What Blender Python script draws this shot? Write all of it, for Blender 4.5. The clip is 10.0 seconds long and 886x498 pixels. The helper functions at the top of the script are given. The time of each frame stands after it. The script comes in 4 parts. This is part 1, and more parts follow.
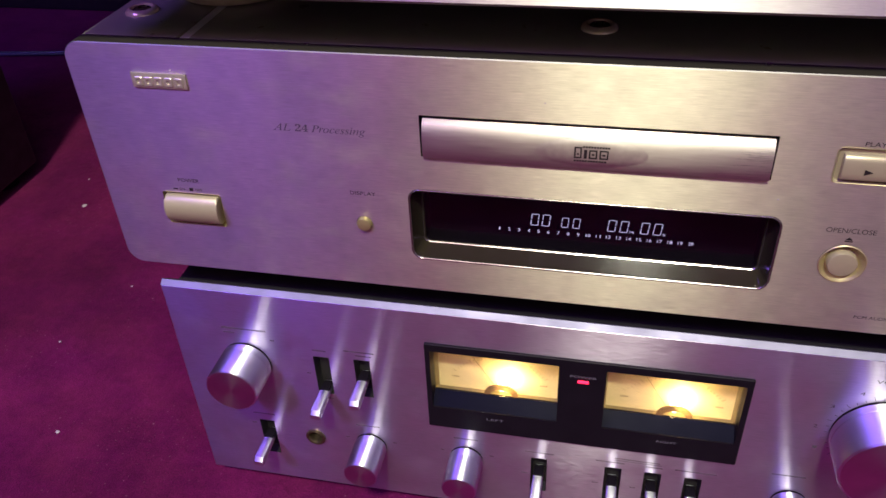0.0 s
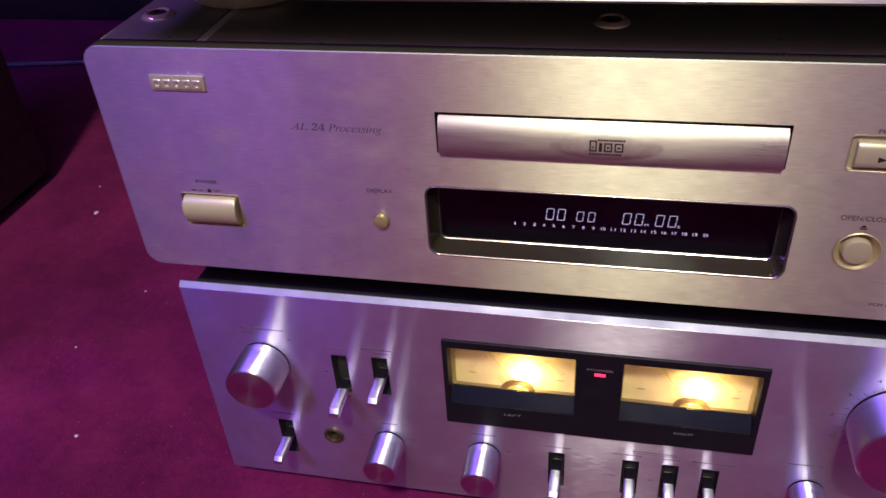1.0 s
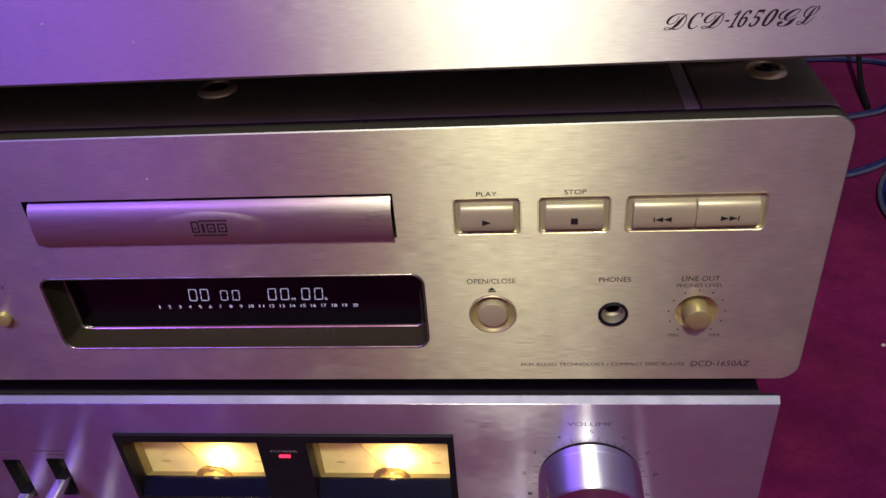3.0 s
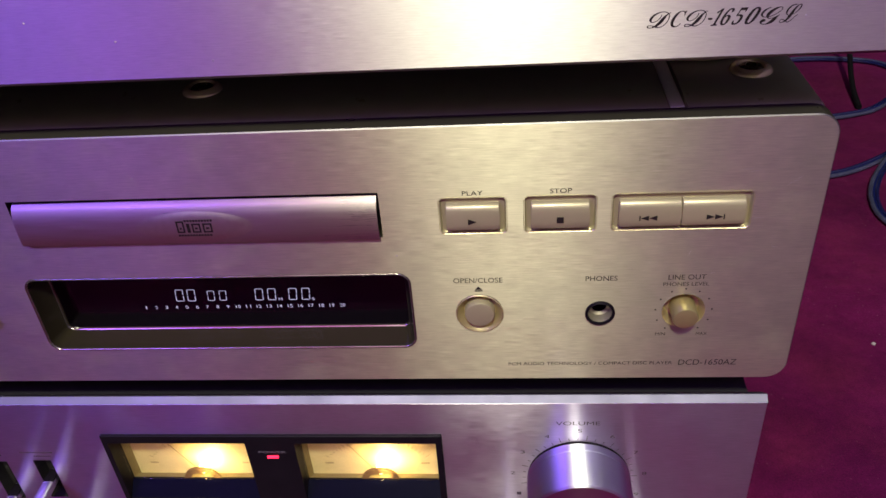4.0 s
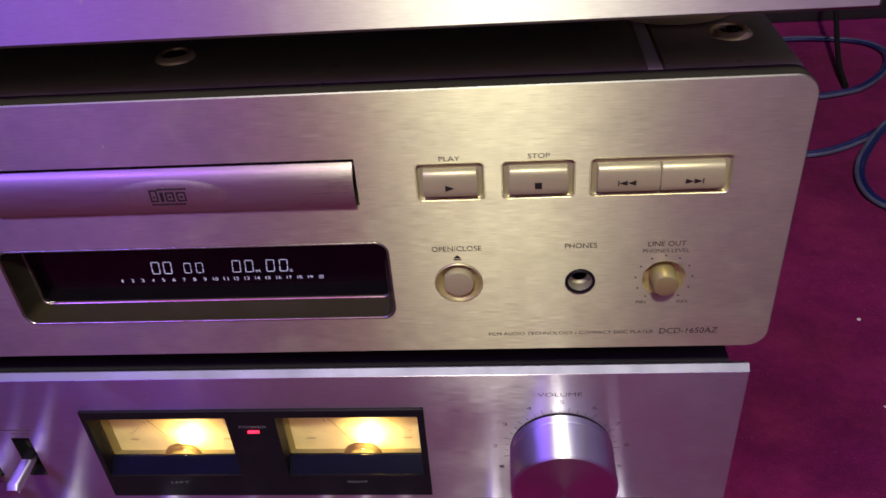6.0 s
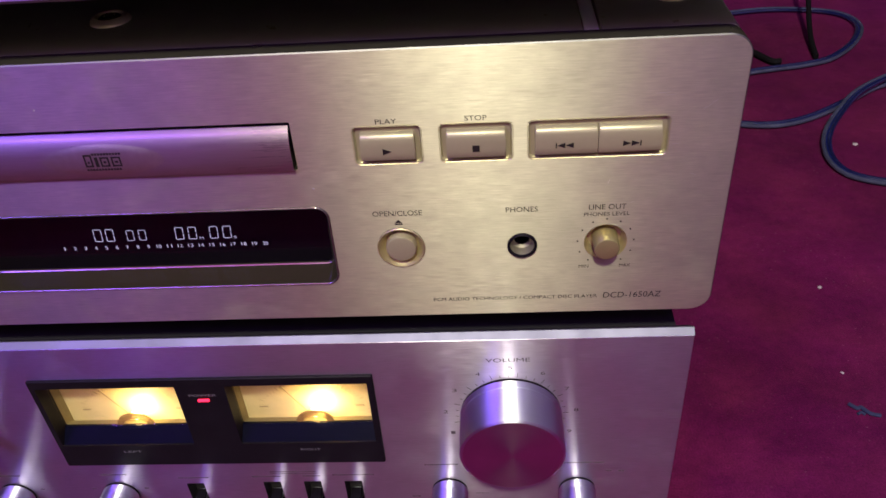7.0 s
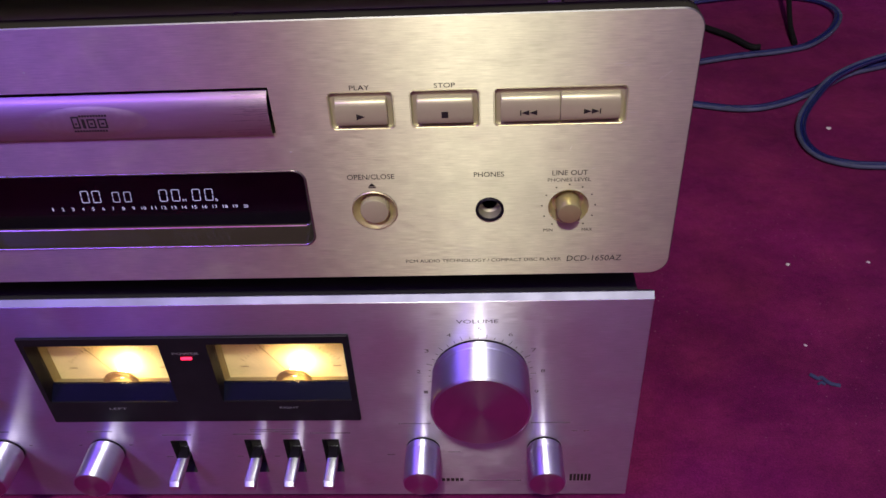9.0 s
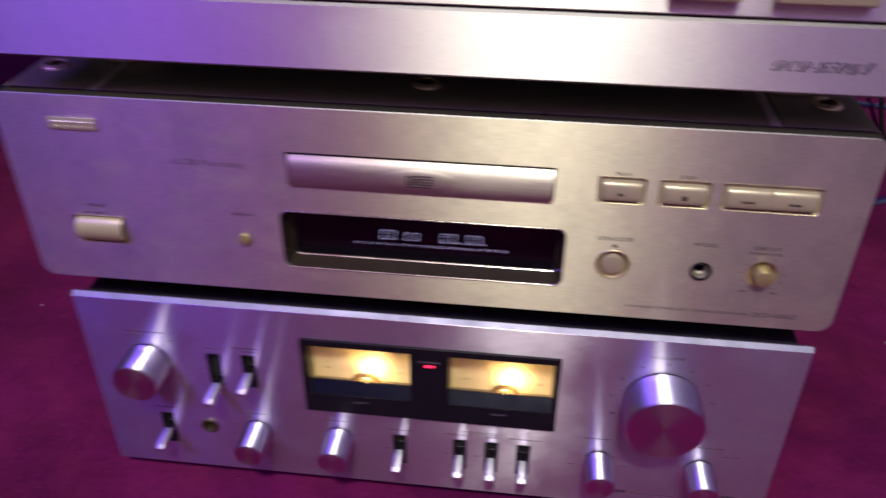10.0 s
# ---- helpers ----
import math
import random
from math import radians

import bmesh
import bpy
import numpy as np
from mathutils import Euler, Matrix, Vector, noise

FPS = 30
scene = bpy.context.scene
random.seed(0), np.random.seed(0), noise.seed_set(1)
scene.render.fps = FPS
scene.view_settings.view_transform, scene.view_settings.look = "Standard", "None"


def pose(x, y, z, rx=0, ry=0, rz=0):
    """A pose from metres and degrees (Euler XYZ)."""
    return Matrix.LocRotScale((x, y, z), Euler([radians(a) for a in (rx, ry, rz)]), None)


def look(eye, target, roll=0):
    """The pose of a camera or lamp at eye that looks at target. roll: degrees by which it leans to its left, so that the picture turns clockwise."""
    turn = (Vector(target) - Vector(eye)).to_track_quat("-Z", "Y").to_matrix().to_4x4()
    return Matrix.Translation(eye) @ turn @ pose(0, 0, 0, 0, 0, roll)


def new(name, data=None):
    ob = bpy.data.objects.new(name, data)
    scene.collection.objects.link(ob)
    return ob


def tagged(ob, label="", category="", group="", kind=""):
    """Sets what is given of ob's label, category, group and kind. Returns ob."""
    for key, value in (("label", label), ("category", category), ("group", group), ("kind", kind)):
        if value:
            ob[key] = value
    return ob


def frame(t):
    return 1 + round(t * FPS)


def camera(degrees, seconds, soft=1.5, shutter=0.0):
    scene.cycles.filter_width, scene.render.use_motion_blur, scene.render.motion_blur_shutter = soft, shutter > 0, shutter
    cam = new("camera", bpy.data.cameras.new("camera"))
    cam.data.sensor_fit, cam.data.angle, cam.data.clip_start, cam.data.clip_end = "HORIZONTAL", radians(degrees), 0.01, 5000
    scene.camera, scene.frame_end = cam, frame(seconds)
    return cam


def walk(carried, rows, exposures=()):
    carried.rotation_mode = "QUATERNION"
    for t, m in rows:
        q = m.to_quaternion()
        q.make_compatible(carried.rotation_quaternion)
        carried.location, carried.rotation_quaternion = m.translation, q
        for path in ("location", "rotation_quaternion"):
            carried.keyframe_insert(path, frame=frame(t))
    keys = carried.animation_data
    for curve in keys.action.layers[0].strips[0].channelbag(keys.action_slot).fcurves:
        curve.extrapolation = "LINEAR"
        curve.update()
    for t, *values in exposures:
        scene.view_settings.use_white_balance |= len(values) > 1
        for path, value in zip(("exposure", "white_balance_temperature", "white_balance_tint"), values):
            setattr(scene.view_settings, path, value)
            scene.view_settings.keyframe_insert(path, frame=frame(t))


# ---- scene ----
cam = camera(56.7, 10.0, soft=1.5, shutter=0.5)
# seconds, eye x y z in metres, turn in degrees
ROWS = [
    (0.0, 0.0085, -0.2824, 0.4011, 54.16, 2.36, 11.89),
    (0.5, 0.0039, -0.2855, 0.4007, 54.27, 2.70, 12.07),
    (1.0, 0.0041, -0.2884, 0.4003, 54.46, 3.35, 11.54),
    (1.2, 0.0200, -0.2819, 0.4057, 54.99, 3.40, 10.18),
    (1.5, 0.0505, -0.2667, 0.4089, 55.00, 3.94, 8.17),
    (1.7, 0.0731, -0.2669, 0.4097, 55.63, 4.03, 7.07),
    (2.0, 0.0945, -0.2537, 0.4100, 55.59, 3.96, 5.63),
    (2.5, 0.1086, -0.2440, 0.4012, 55.51, 3.87, 4.37),
    (3.0, 0.1110, -0.2399, 0.3995, 55.16, 3.83, 3.84),
    (4.5, 0.1161, -0.2393, 0.3977, 55.21, 3.80, 3.35),
    (5.0, 0.1170, -0.2382, 0.3963, 55.09, 3.81, 3.16),
    (5.5, 0.1143, -0.2399, 0.3931, 54.98, 3.82, 3.12),
    (7.0, 0.1353, -0.2420, 0.3845, 52.77, 3.53, 1.90),
    (7.5, 0.1369, -0.2447, 0.3815, 52.33, 3.42, 1.77),
    (8.0, 0.1381, -0.2497, 0.3795, 52.15, 3.26, 1.80),
    (8.5, 0.1387, -0.2545, 0.3810, 52.20, 3.03, 1.75),
    (9.0, 0.1437, -0.2601, 0.3861, 51.90, 2.64, 1.78),
    (9.1, 0.1427, -0.2620, 0.3888, 51.60, 2.56, 1.78),
    (9.2, 0.1395, -0.2656, 0.3936, 51.42, 2.45, 2.20),
    (9.3, 0.1341, -0.2723, 0.3985, 51.79, 2.20, 2.46),
    (9.5, 0.1183, -0.2936, 0.4121, 53.49, 1.30, 3.69),
    (9.7, 0.1009, -0.3115, 0.4338, 53.65, 0.99, 5.17),
    (10.0, 0.0529, -0.3545, 0.4441, 56.05, -0.29, 6.67),
]
walk(cam, [(t, pose(x, y, z, rx, ry, rz)) for t, x, y, z, rx, ry, rz in ROWS], [(0.0, 0.12, 6400, 8), (1.2, 0.08, 6450, 7), (2.0, -0.10, 6600, 2), (5.5, -0.10, 6600, 3), (7.0, -0.06, 6500, 6), (8.5, -0.03, 6250, 8), (9.4, -0.10, 6100, 12), (10.0, -0.12, 6100, 15)])

# ---- light: added unseen lamps, warm behind the viewer, violet high at both sides ----
world = bpy.data.worlds.new("room_dark")
scene.world = world
world.use_nodes = True
world.node_tree.nodes["Background"].inputs[0].default_value = (0.02, 0.01, 0.04, 1)
world.node_tree.nodes["Background"].inputs[1].default_value = 0.2


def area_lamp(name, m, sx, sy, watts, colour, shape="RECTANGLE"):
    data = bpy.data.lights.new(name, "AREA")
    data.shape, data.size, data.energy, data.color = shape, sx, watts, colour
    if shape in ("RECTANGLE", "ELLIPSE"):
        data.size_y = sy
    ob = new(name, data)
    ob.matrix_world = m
    return tagged(ob, "unseen area lamp added for coloured light", "lamp")


# warm fill standing in for a light carried at the viewer
bulb = bpy.data.lights.new("warm_stand_in", "POINT")
bulb.energy, bulb.color, bulb.shadow_soft_size = 175, (0.97, 0.96, 0.74), 0.15
warm_stand_in = new("warm_stand_in", bulb)
warm_stand_in.location = (0.09, -2.2, 3.40)
tagged(warm_stand_in, "unseen warm lamp standing in for a light at the viewer", "lamp")
# second warm fill at the same point, narrowing its pool on the stack
beam = bpy.data.lights.new("warm_stand_in_beam", "SPOT")
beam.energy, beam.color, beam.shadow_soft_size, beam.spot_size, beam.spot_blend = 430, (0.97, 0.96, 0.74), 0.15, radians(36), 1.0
down = new("warm_stand_in_beam", beam)
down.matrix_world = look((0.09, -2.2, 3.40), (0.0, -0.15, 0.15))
tagged(down, "added narrow beam from the unseen warm lamp", "lamp")
# strips assumed for the violet light; neither of them is in view
area_lamp("unseen_led_strip", look((-1.65, -1.65, 2.40), (0.0, 0.1, 0.2)), 1.5, 0.25, 41, (0.23, 0.105, 1.0))
area_lamp("unseen_led_strip", look((1.15, -1.65, 2.40), (0.0, 0.1, 0.2)), 1.5, 0.25, 9, (0.32, 0.15, 1.0))
# magenta fill without a known source, added for more red
area_lamp("magenta_fill", look((-0.4, -2.2, 2.55), (-0.2, -1.5, 0.0)), 2.4, 1.2, 14, (0.90, 0.12, 0.75))


# ---- materials ----
def nodes_of(name):
    m = bpy.data.materials.new(name)
    m.use_nodes = True
    return m, m.node_tree.nodes, m.node_tree.links, m.node_tree.nodes["Principled BSDF"]


def coords(n, l, scale, space="Object"):
    tc = n.new("ShaderNodeTexCoord")
    mp = n.new("ShaderNodeMapping")
    mp.inputs["Scale"].default_value = scale
    l.new(tc.outputs[space], mp.inputs["Vector"])
    return mp.outputs["Vector"]


def noise_of(n, l, vec, scale, detail=3.0, rough=0.55):
    t = n.new("ShaderNodeTexNoise")
    t.inputs["Scale"].default_value, t.inputs["Detail"].default_value, t.inputs["Roughness"].default_value = scale, detail, rough
    l.new(vec, t.inputs["Vector"])
    return t.outputs["Fac"]


def ranged(n, l, fac, a, b, lo=0.3, hi=0.7):
    r = n.new("ShaderNodeMapRange")
    r.inputs["From Min"].default_value, r.inputs["From Max"].default_value = lo, hi
    r.inputs["To Min"].default_value, r.inputs["To Max"].default_value = a, b
    l.new(fac, r.inputs["Value"])
    return r.outputs["Result"]


def maths(n, l, op, a, b):
    m = n.new("ShaderNodeMath")
    m.operation = op
    for s, v in ((0, a), (1, b)):
        if isinstance(v, (int, float)):
            m.inputs[s].default_value = v
        else:
            l.new(v, m.inputs[s])
    return m.outputs[0]


def tinted(n, l, colour, fac):
    """colour times a factor that varies over the surface"""
    mix = n.new("ShaderNodeVectorMath")
    mix.operation = "SCALE"
    mix.inputs[0].default_value = colour
    l.new(fac, mix.inputs["Scale"])
    return mix.outputs[0]


def brushed(name, colour, rough, aniso, spread, grain=(80, 1, 1900), smudge=0.10, bump=0.03, metallic=1.0, broad=0.0, lobe=None, scuffs=0.06, contrast=1.0):
    """metal with fine brush lines; spread: the way across the lines, or 'radial' for a turned face"""
    m, n, l, b = nodes_of(name)
    vec = coords(n, l, grain)
    fine = noise_of(n, l, vec, 1.0, 4.0, 0.7)
    big = noise_of(n, l, coords(n, l, (1, 1, 1)), 22.0, 4.0)
    tone = maths(n, l, "MULTIPLY", ranged(n, l, fine, 1.0 - 0.07 * contrast, 1.0 + 0.05 * contrast), ranged(n, l, big, 1.0 - smudge, 1.0 + smudge * 0.5))
    l.new(tinted(n, l, colour, tone), b.inputs["Base Color"])
    l.new(maths(n, l, "ADD", ranged(n, l, fine, rough - 0.02, rough + 0.02), ranged(n, l, big, 0.04, -0.04)), b.inputs["Roughness"])
    b.inputs["Metallic"].default_value = metallic
    b.inputs["Anisotropic"].default_value = aniso
    if spread == "radial":
        tc = n.new("ShaderNodeTexCoord")
        flat = n.new("ShaderNodeVectorMath")
        flat.operation = "MULTIPLY"
        flat.inputs[1].default_value = (1, 0, 1)
        l.new(tc.outputs["Object"], flat.inputs[0])
        norm = n.new("ShaderNodeVectorMath")
        norm.operation = "NORMALIZE"
        l.new(flat.outputs[0], norm.inputs[0])
        l.new(norm.outputs[0], b.inputs["Tangent"])
    else:
        c = n.new("ShaderNodeCombineXYZ")
        for i, v in enumerate(spread):
            c.inputs[i].default_value = v
        l.new(c.outputs[0], b.inputs["Tangent"])
    if bump:
        bp = n.new("ShaderNodeBump")
        bp.inputs["Strength"].default_value, bp.inputs["Distance"].default_value = bump, 0.0004
        l.new(fine, bp.inputs["Height"])
        l.new(bp.outputs[0], b.inputs["Normal"])
    if lobe:
        # the brush lines: a glossy lobe wide across them and narrow along them; the anodised skin scatters the rest more evenly
        across, along = lobe
        g = n.new("ShaderNodeBsdfAnisotropic")
        g.distribution = "BECKMANN"
        squeeze = math.sqrt(along / across)
        g.inputs["Anisotropy"].default_value = squeeze - 1.0
        r = math.sqrt(across * squeeze)
        l.new(maths(n, l, "ADD", ranged(n, l, fine, r - 0.02, r + 0.02), ranged(n, l, big, 0.02, -0.02)), g.inputs["Roughness"])
        mix = n.new("ShaderNodeMixShader")
        scuff = noise_of(n, l, coords(n, l, (1.0, 1.0, 1.6)), 46.0, 5.0, 0.6)
        l.new(ranged(n, l, scuff, broad - 0.04, broad + scuffs, 0.50, 0.74), mix.inputs[0])
        l.new(b.inputs["Base Color"].links[0].from_socket, g.inputs["Color"])
        for socket in ("Tangent", "Normal"):
            if b.inputs[socket].is_linked:
                l.new(b.inputs[socket].links[0].from_socket, g.inputs[socket])
        l.new(g.outputs[0], mix.inputs[1])
        l.new(b.outputs[0], mix.inputs[2])
        l.new(mix.outputs[0], n["Material Output"].inputs[0])
    return m


def plain(name, colour, rough=0.5, metallic=0.0, vary=0.08, scale=60.0, bump=0.0, specular=0.5):
    m, n, l, b = nodes_of(name)
    f = noise_of(n, l, coords(n, l, (1, 1, 1)), scale, 4.0)
    l.new(tinted(n, l, colour, ranged(n, l, f, 1 - vary, 1 + vary)), b.inputs["Base Color"])
    l.new(ranged(n, l, f, rough + 0.05, max(0.02, rough - 0.05)), b.inputs["Roughness"])
    b.inputs["Metallic"].default_value = metallic
    b.inputs["Specular IOR Level"].default_value = specular
    if bump:
        bp = n.new("ShaderNodeBump")
        bp.inputs["Strength"].default_value, bp.inputs["Distance"].default_value = bump, 0.0006
        l.new(f, bp.inputs["Height"])
        l.new(bp.outputs[0], b.inputs["Normal"])
    return m


def glowing(name, colour, strength):
    m, n, l, b = nodes_of(name)
    b.inputs["Base Color"].default_value = (*colour, 1)
    b.inputs["Emission Color"].default_value = (*colour, 1)
    b.inputs["Emission Strength"].default_value = strength
    return m


def window_pane(name, tint, gloss=0.02):
    m, n, l, b = nodes_of(name)
    n.remove(b)
    out = n["Material Output"]
    tr, gl, mix, lw = (n.new("ShaderNode" + k) for k in ("BsdfTransparent", "BsdfGlossy", "MixShader", "LayerWeight"))
    tr.inputs[0].default_value = (*tint, 1)
    gl.inputs["Roughness"].default_value = gloss
    lw.inputs["Blend"].default_value = 0.5
    l.new(maths(n, l, "ADD", maths(n, l, "MULTIPLY", maths(n, l, "POWER", lw.outputs["Facing"], 4.0), 0.7), 0.035), mix.inputs[0])
    l.new(tr.outputs[0], mix.inputs[1])
    l.new(gl.outputs[0], mix.inputs[2])
    l.new(mix.outputs[0], out.inputs[0])
    return m


UP = (0, 0, 1)
CHAMPAGNE = brushed("champagne_brushed", (0.68, 0.635, 0.485), 0.50, 0.7, UP, grain=(120, 1, 2800), smudge=0.30, metallic=0.92, broad=0.31, lobe=(0.60, 0.100), scuffs=0.22, contrast=2.1)
# the violet lean of this silver carries coloured light the amplifier reflects
SILVER = brushed("silver_brushed", (0.70, 0.63, 0.77), 0.46, 0.7, UP, grain=(120, 1, 2800), smudge=0.18, metallic=0.95, broad=0.20, lobe=(0.55, 0.045), contrast=1.8)
PALE = brushed("pale_gold_brushed", (0.82, 0.80, 0.75), 0.50, 0.7, UP, grain=(190, 1, 2600), smudge=0.14, metallic=0.92, broad=0.17, lobe=(0.60, 0.115), contrast=1.3)
COVER = plain("bronze_cover", (0.27, 0.275, 0.175), 0.32, 0.0, 0.04, 90, 0.0, 0.45)
STRIP = plain("pale_strip", (0.80, 0.80, 0.74), 0.40, 0.3, 0.08, 60)
DRAWER = brushed("drawer_satin", (0.58, 0.54, 0.47), 0.30, 0.6, UP, grain=(60, 1, 1500), smudge=0.05, metallic=0.95, broad=0.42, lobe=(0.46, 0.10), scuffs=0.0)
GOLD = plain("gold_satin", (0.70, 0.61, 0.34), 0.36, 0.75, 0.06, 90)
KNOB_GOLD = plain("knob_gold", (0.50, 0.44, 0.20), 0.34, 0.7, 0.06, 90)
PLAQUE = brushed("plaque_frosted", (0.60, 0.56, 0.48), 0.34, 0.3, UP, grain=(300, 1, 300), smudge=0.02, metallic=0.95, broad=0.55, lobe=(0.46, 0.12), scuffs=0.0, bump=0.0)
BADGE = plain("badge_metal", (0.66, 0.62, 0.50), 0.34, 0.7, 0.12, 400)
POLISHED = plain("polished_lip", (0.27, 0.24, 0.22), 0.17, 0.9, 0.02, 60)
SLOT = plain("slot_plastic", (0.020, 0.019, 0.018), 0.5, 0.0, 0.2, 300, 0.1, 0.25)
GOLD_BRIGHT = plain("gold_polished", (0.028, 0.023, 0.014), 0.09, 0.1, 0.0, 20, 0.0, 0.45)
BUTTON = plain("button_champagne", (0.50, 0.455, 0.275), 0.42, 0.5, 0.05, 120)
TURNED = brushed("knob_side", (0.86, 0.91, 0.98), 0.34, 0.6, (0, 1, 0), grain=(3, 2600, 3), smudge=0.05, bump=0.02, broad=0.22, lobe=(0.75, 0.11), scuffs=0.05)
KNOB_FACE = brushed("knob_face", (0.70, 0.66, 0.68), 0.40, 0.7, "radial", grain=(30, 30, 30), smudge=0.05, bump=0.0, broad=0.16, lobe=(0.42, 0.05), scuffs=0.04)
LEVER = brushed("lever_chrome", (0.82, 0.86, 0.90), 0.28, 0.5, (0, 1, 0), grain=(3, 3, 3), smudge=0.03, bump=0.0, broad=0.4, lobe=(0.46, 0.16), scuffs=0.03)
SCREW = plain("screw_gold", (0.98, 0.88, 0.46), 0.16, 0.45, 0.06, 200)
SCREW_HEAD = plain("screw_head", (0.16, 0.145, 0.06), 0.18, 0.6, 0.1, 300)
EDGE = plain("satin_edge", (0.19, 0.19, 0.24), 0.5, 0.85, 0.08, 60)
SLEEVE = plain("socket_metal", (0.34, 0.31, 0.22), 0.55, 0.7, 0.1, 200)
BRASS = plain("dull_brass", (0.16, 0.13, 0.07), 0.35, 0.9, 0.1, 200)
BLACK = plain("black_plastic", (0.009, 0.007, 0.010), 0.40, 0.0, 0.15, 80, 0.0, 0.08)
BLACK_MATT = plain("black_paint", (0.014, 0.013, 0.015), 0.55, 0.0, 0.2, 90, 0.15)
BLACK_GLOSS = plain("black_gloss", (0.003, 0.003, 0.012), 0.30, 0.0, 0.1, 50, 0.0, 0.015)
INK = plain("dark_ink", (0.014, 0.011, 0.010), 0.5, 0.0, 0.1, 300)
INK_SOFT = plain("worn_ink", (0.085, 0.065, 0.080), 0.5, 0.0, 0.3, 900)
INK_PALE = plain("grey_ink", (0.17, 0.16, 0.18), 0.5, 0.0, 0.1, 300)
CREAM = plain("meter_card", (0.88, 0.74, 0.38), 0.55, 0.0, 0.08, 120)
WELL = plain("meter_wall", (0.26, 0.21, 0.10), 0.6, 0.0, 0.1, 150)
HUB = plain("hub_brown", (0.24, 0.15, 0.06), 0.5, 0.0, 0.25, 700)
BROWN_INK = plain("meter_ink", (0.44, 0.32, 0.15), 0.6, 0.0, 0.15, 200)
SMOKED = window_pane("smoked_window", (0.62, 0.58, 0.66))
CLEAR = window_pane("clear_window", (0.94, 0.92, 0.90))
DIGIT = glowing("display_glow", (0.78, 0.84, 1.0), 1.7)
DIGIT_DIM = glowing("display_glow_small", (0.78, 0.80, 0.95), 1.7)
RED_LED = glowing("red_led", (1.0, 0.02, 0.07), 2.6)
BULB = glowing("bulb_glow", (1.0, 0.78, 0.36), 14.0)
RUBBER = plain("rubber", (0.005, 0.004, 0.006), 0.75, 0.0, 0.2, 200, 0.2, 0.15)
JACKET = plain("cable_jacket", (0.010, 0.013, 0.075), 0.16, 0.0, 0.15, 80, 0.0, 1.0)
JACKET_PALE = plain("cable_jacket_pale", (0.055, 0.058, 0.115), 0.15, 0.0, 0.25, 60, 0.0, 1.0)
JACKET.node_tree.nodes["Principled BSDF"].inputs["Coat Weight"].default_value = 1.0
CORE = plain("cable_core", (0.008, 0.012, 0.09), 0.35, 0.0, 0.15, 80)
LINT = plain("lint", (0.46, 0.40, 0.45), 0.8, 0.0, 0.1, 400)
LINT_BLUE = plain("lint_blue", (0.02, 0.025, 0.07), 0.8, 0.0, 0.2, 400)
WALL = plain("dark_wall", (0.006, 0.004, 0.006), 0.95, 0.0, 0.2, 8, 0.2, 0.0)
# unseen right wall, pale so that it brightens the stack's right end
BOUNCE_WALL = plain("bounce_wall", (0.46, 0.46, 0.45), 0.8, 0.0, 0.06, 5, 0.1)
# unseen front wall, toned to throw fill light at the stack
FRONT_WALL = plain("front_wall", (0.22, 0.21, 0.20), 0.8, 0.0, 0.06, 5, 0.1)
# violet light of the room is put into this wall colour
TINTED_WALL = plain("tinted_wall", (0.15, 0.12, 0.20), 0.8, 0.0, 0.06, 5, 0.1)


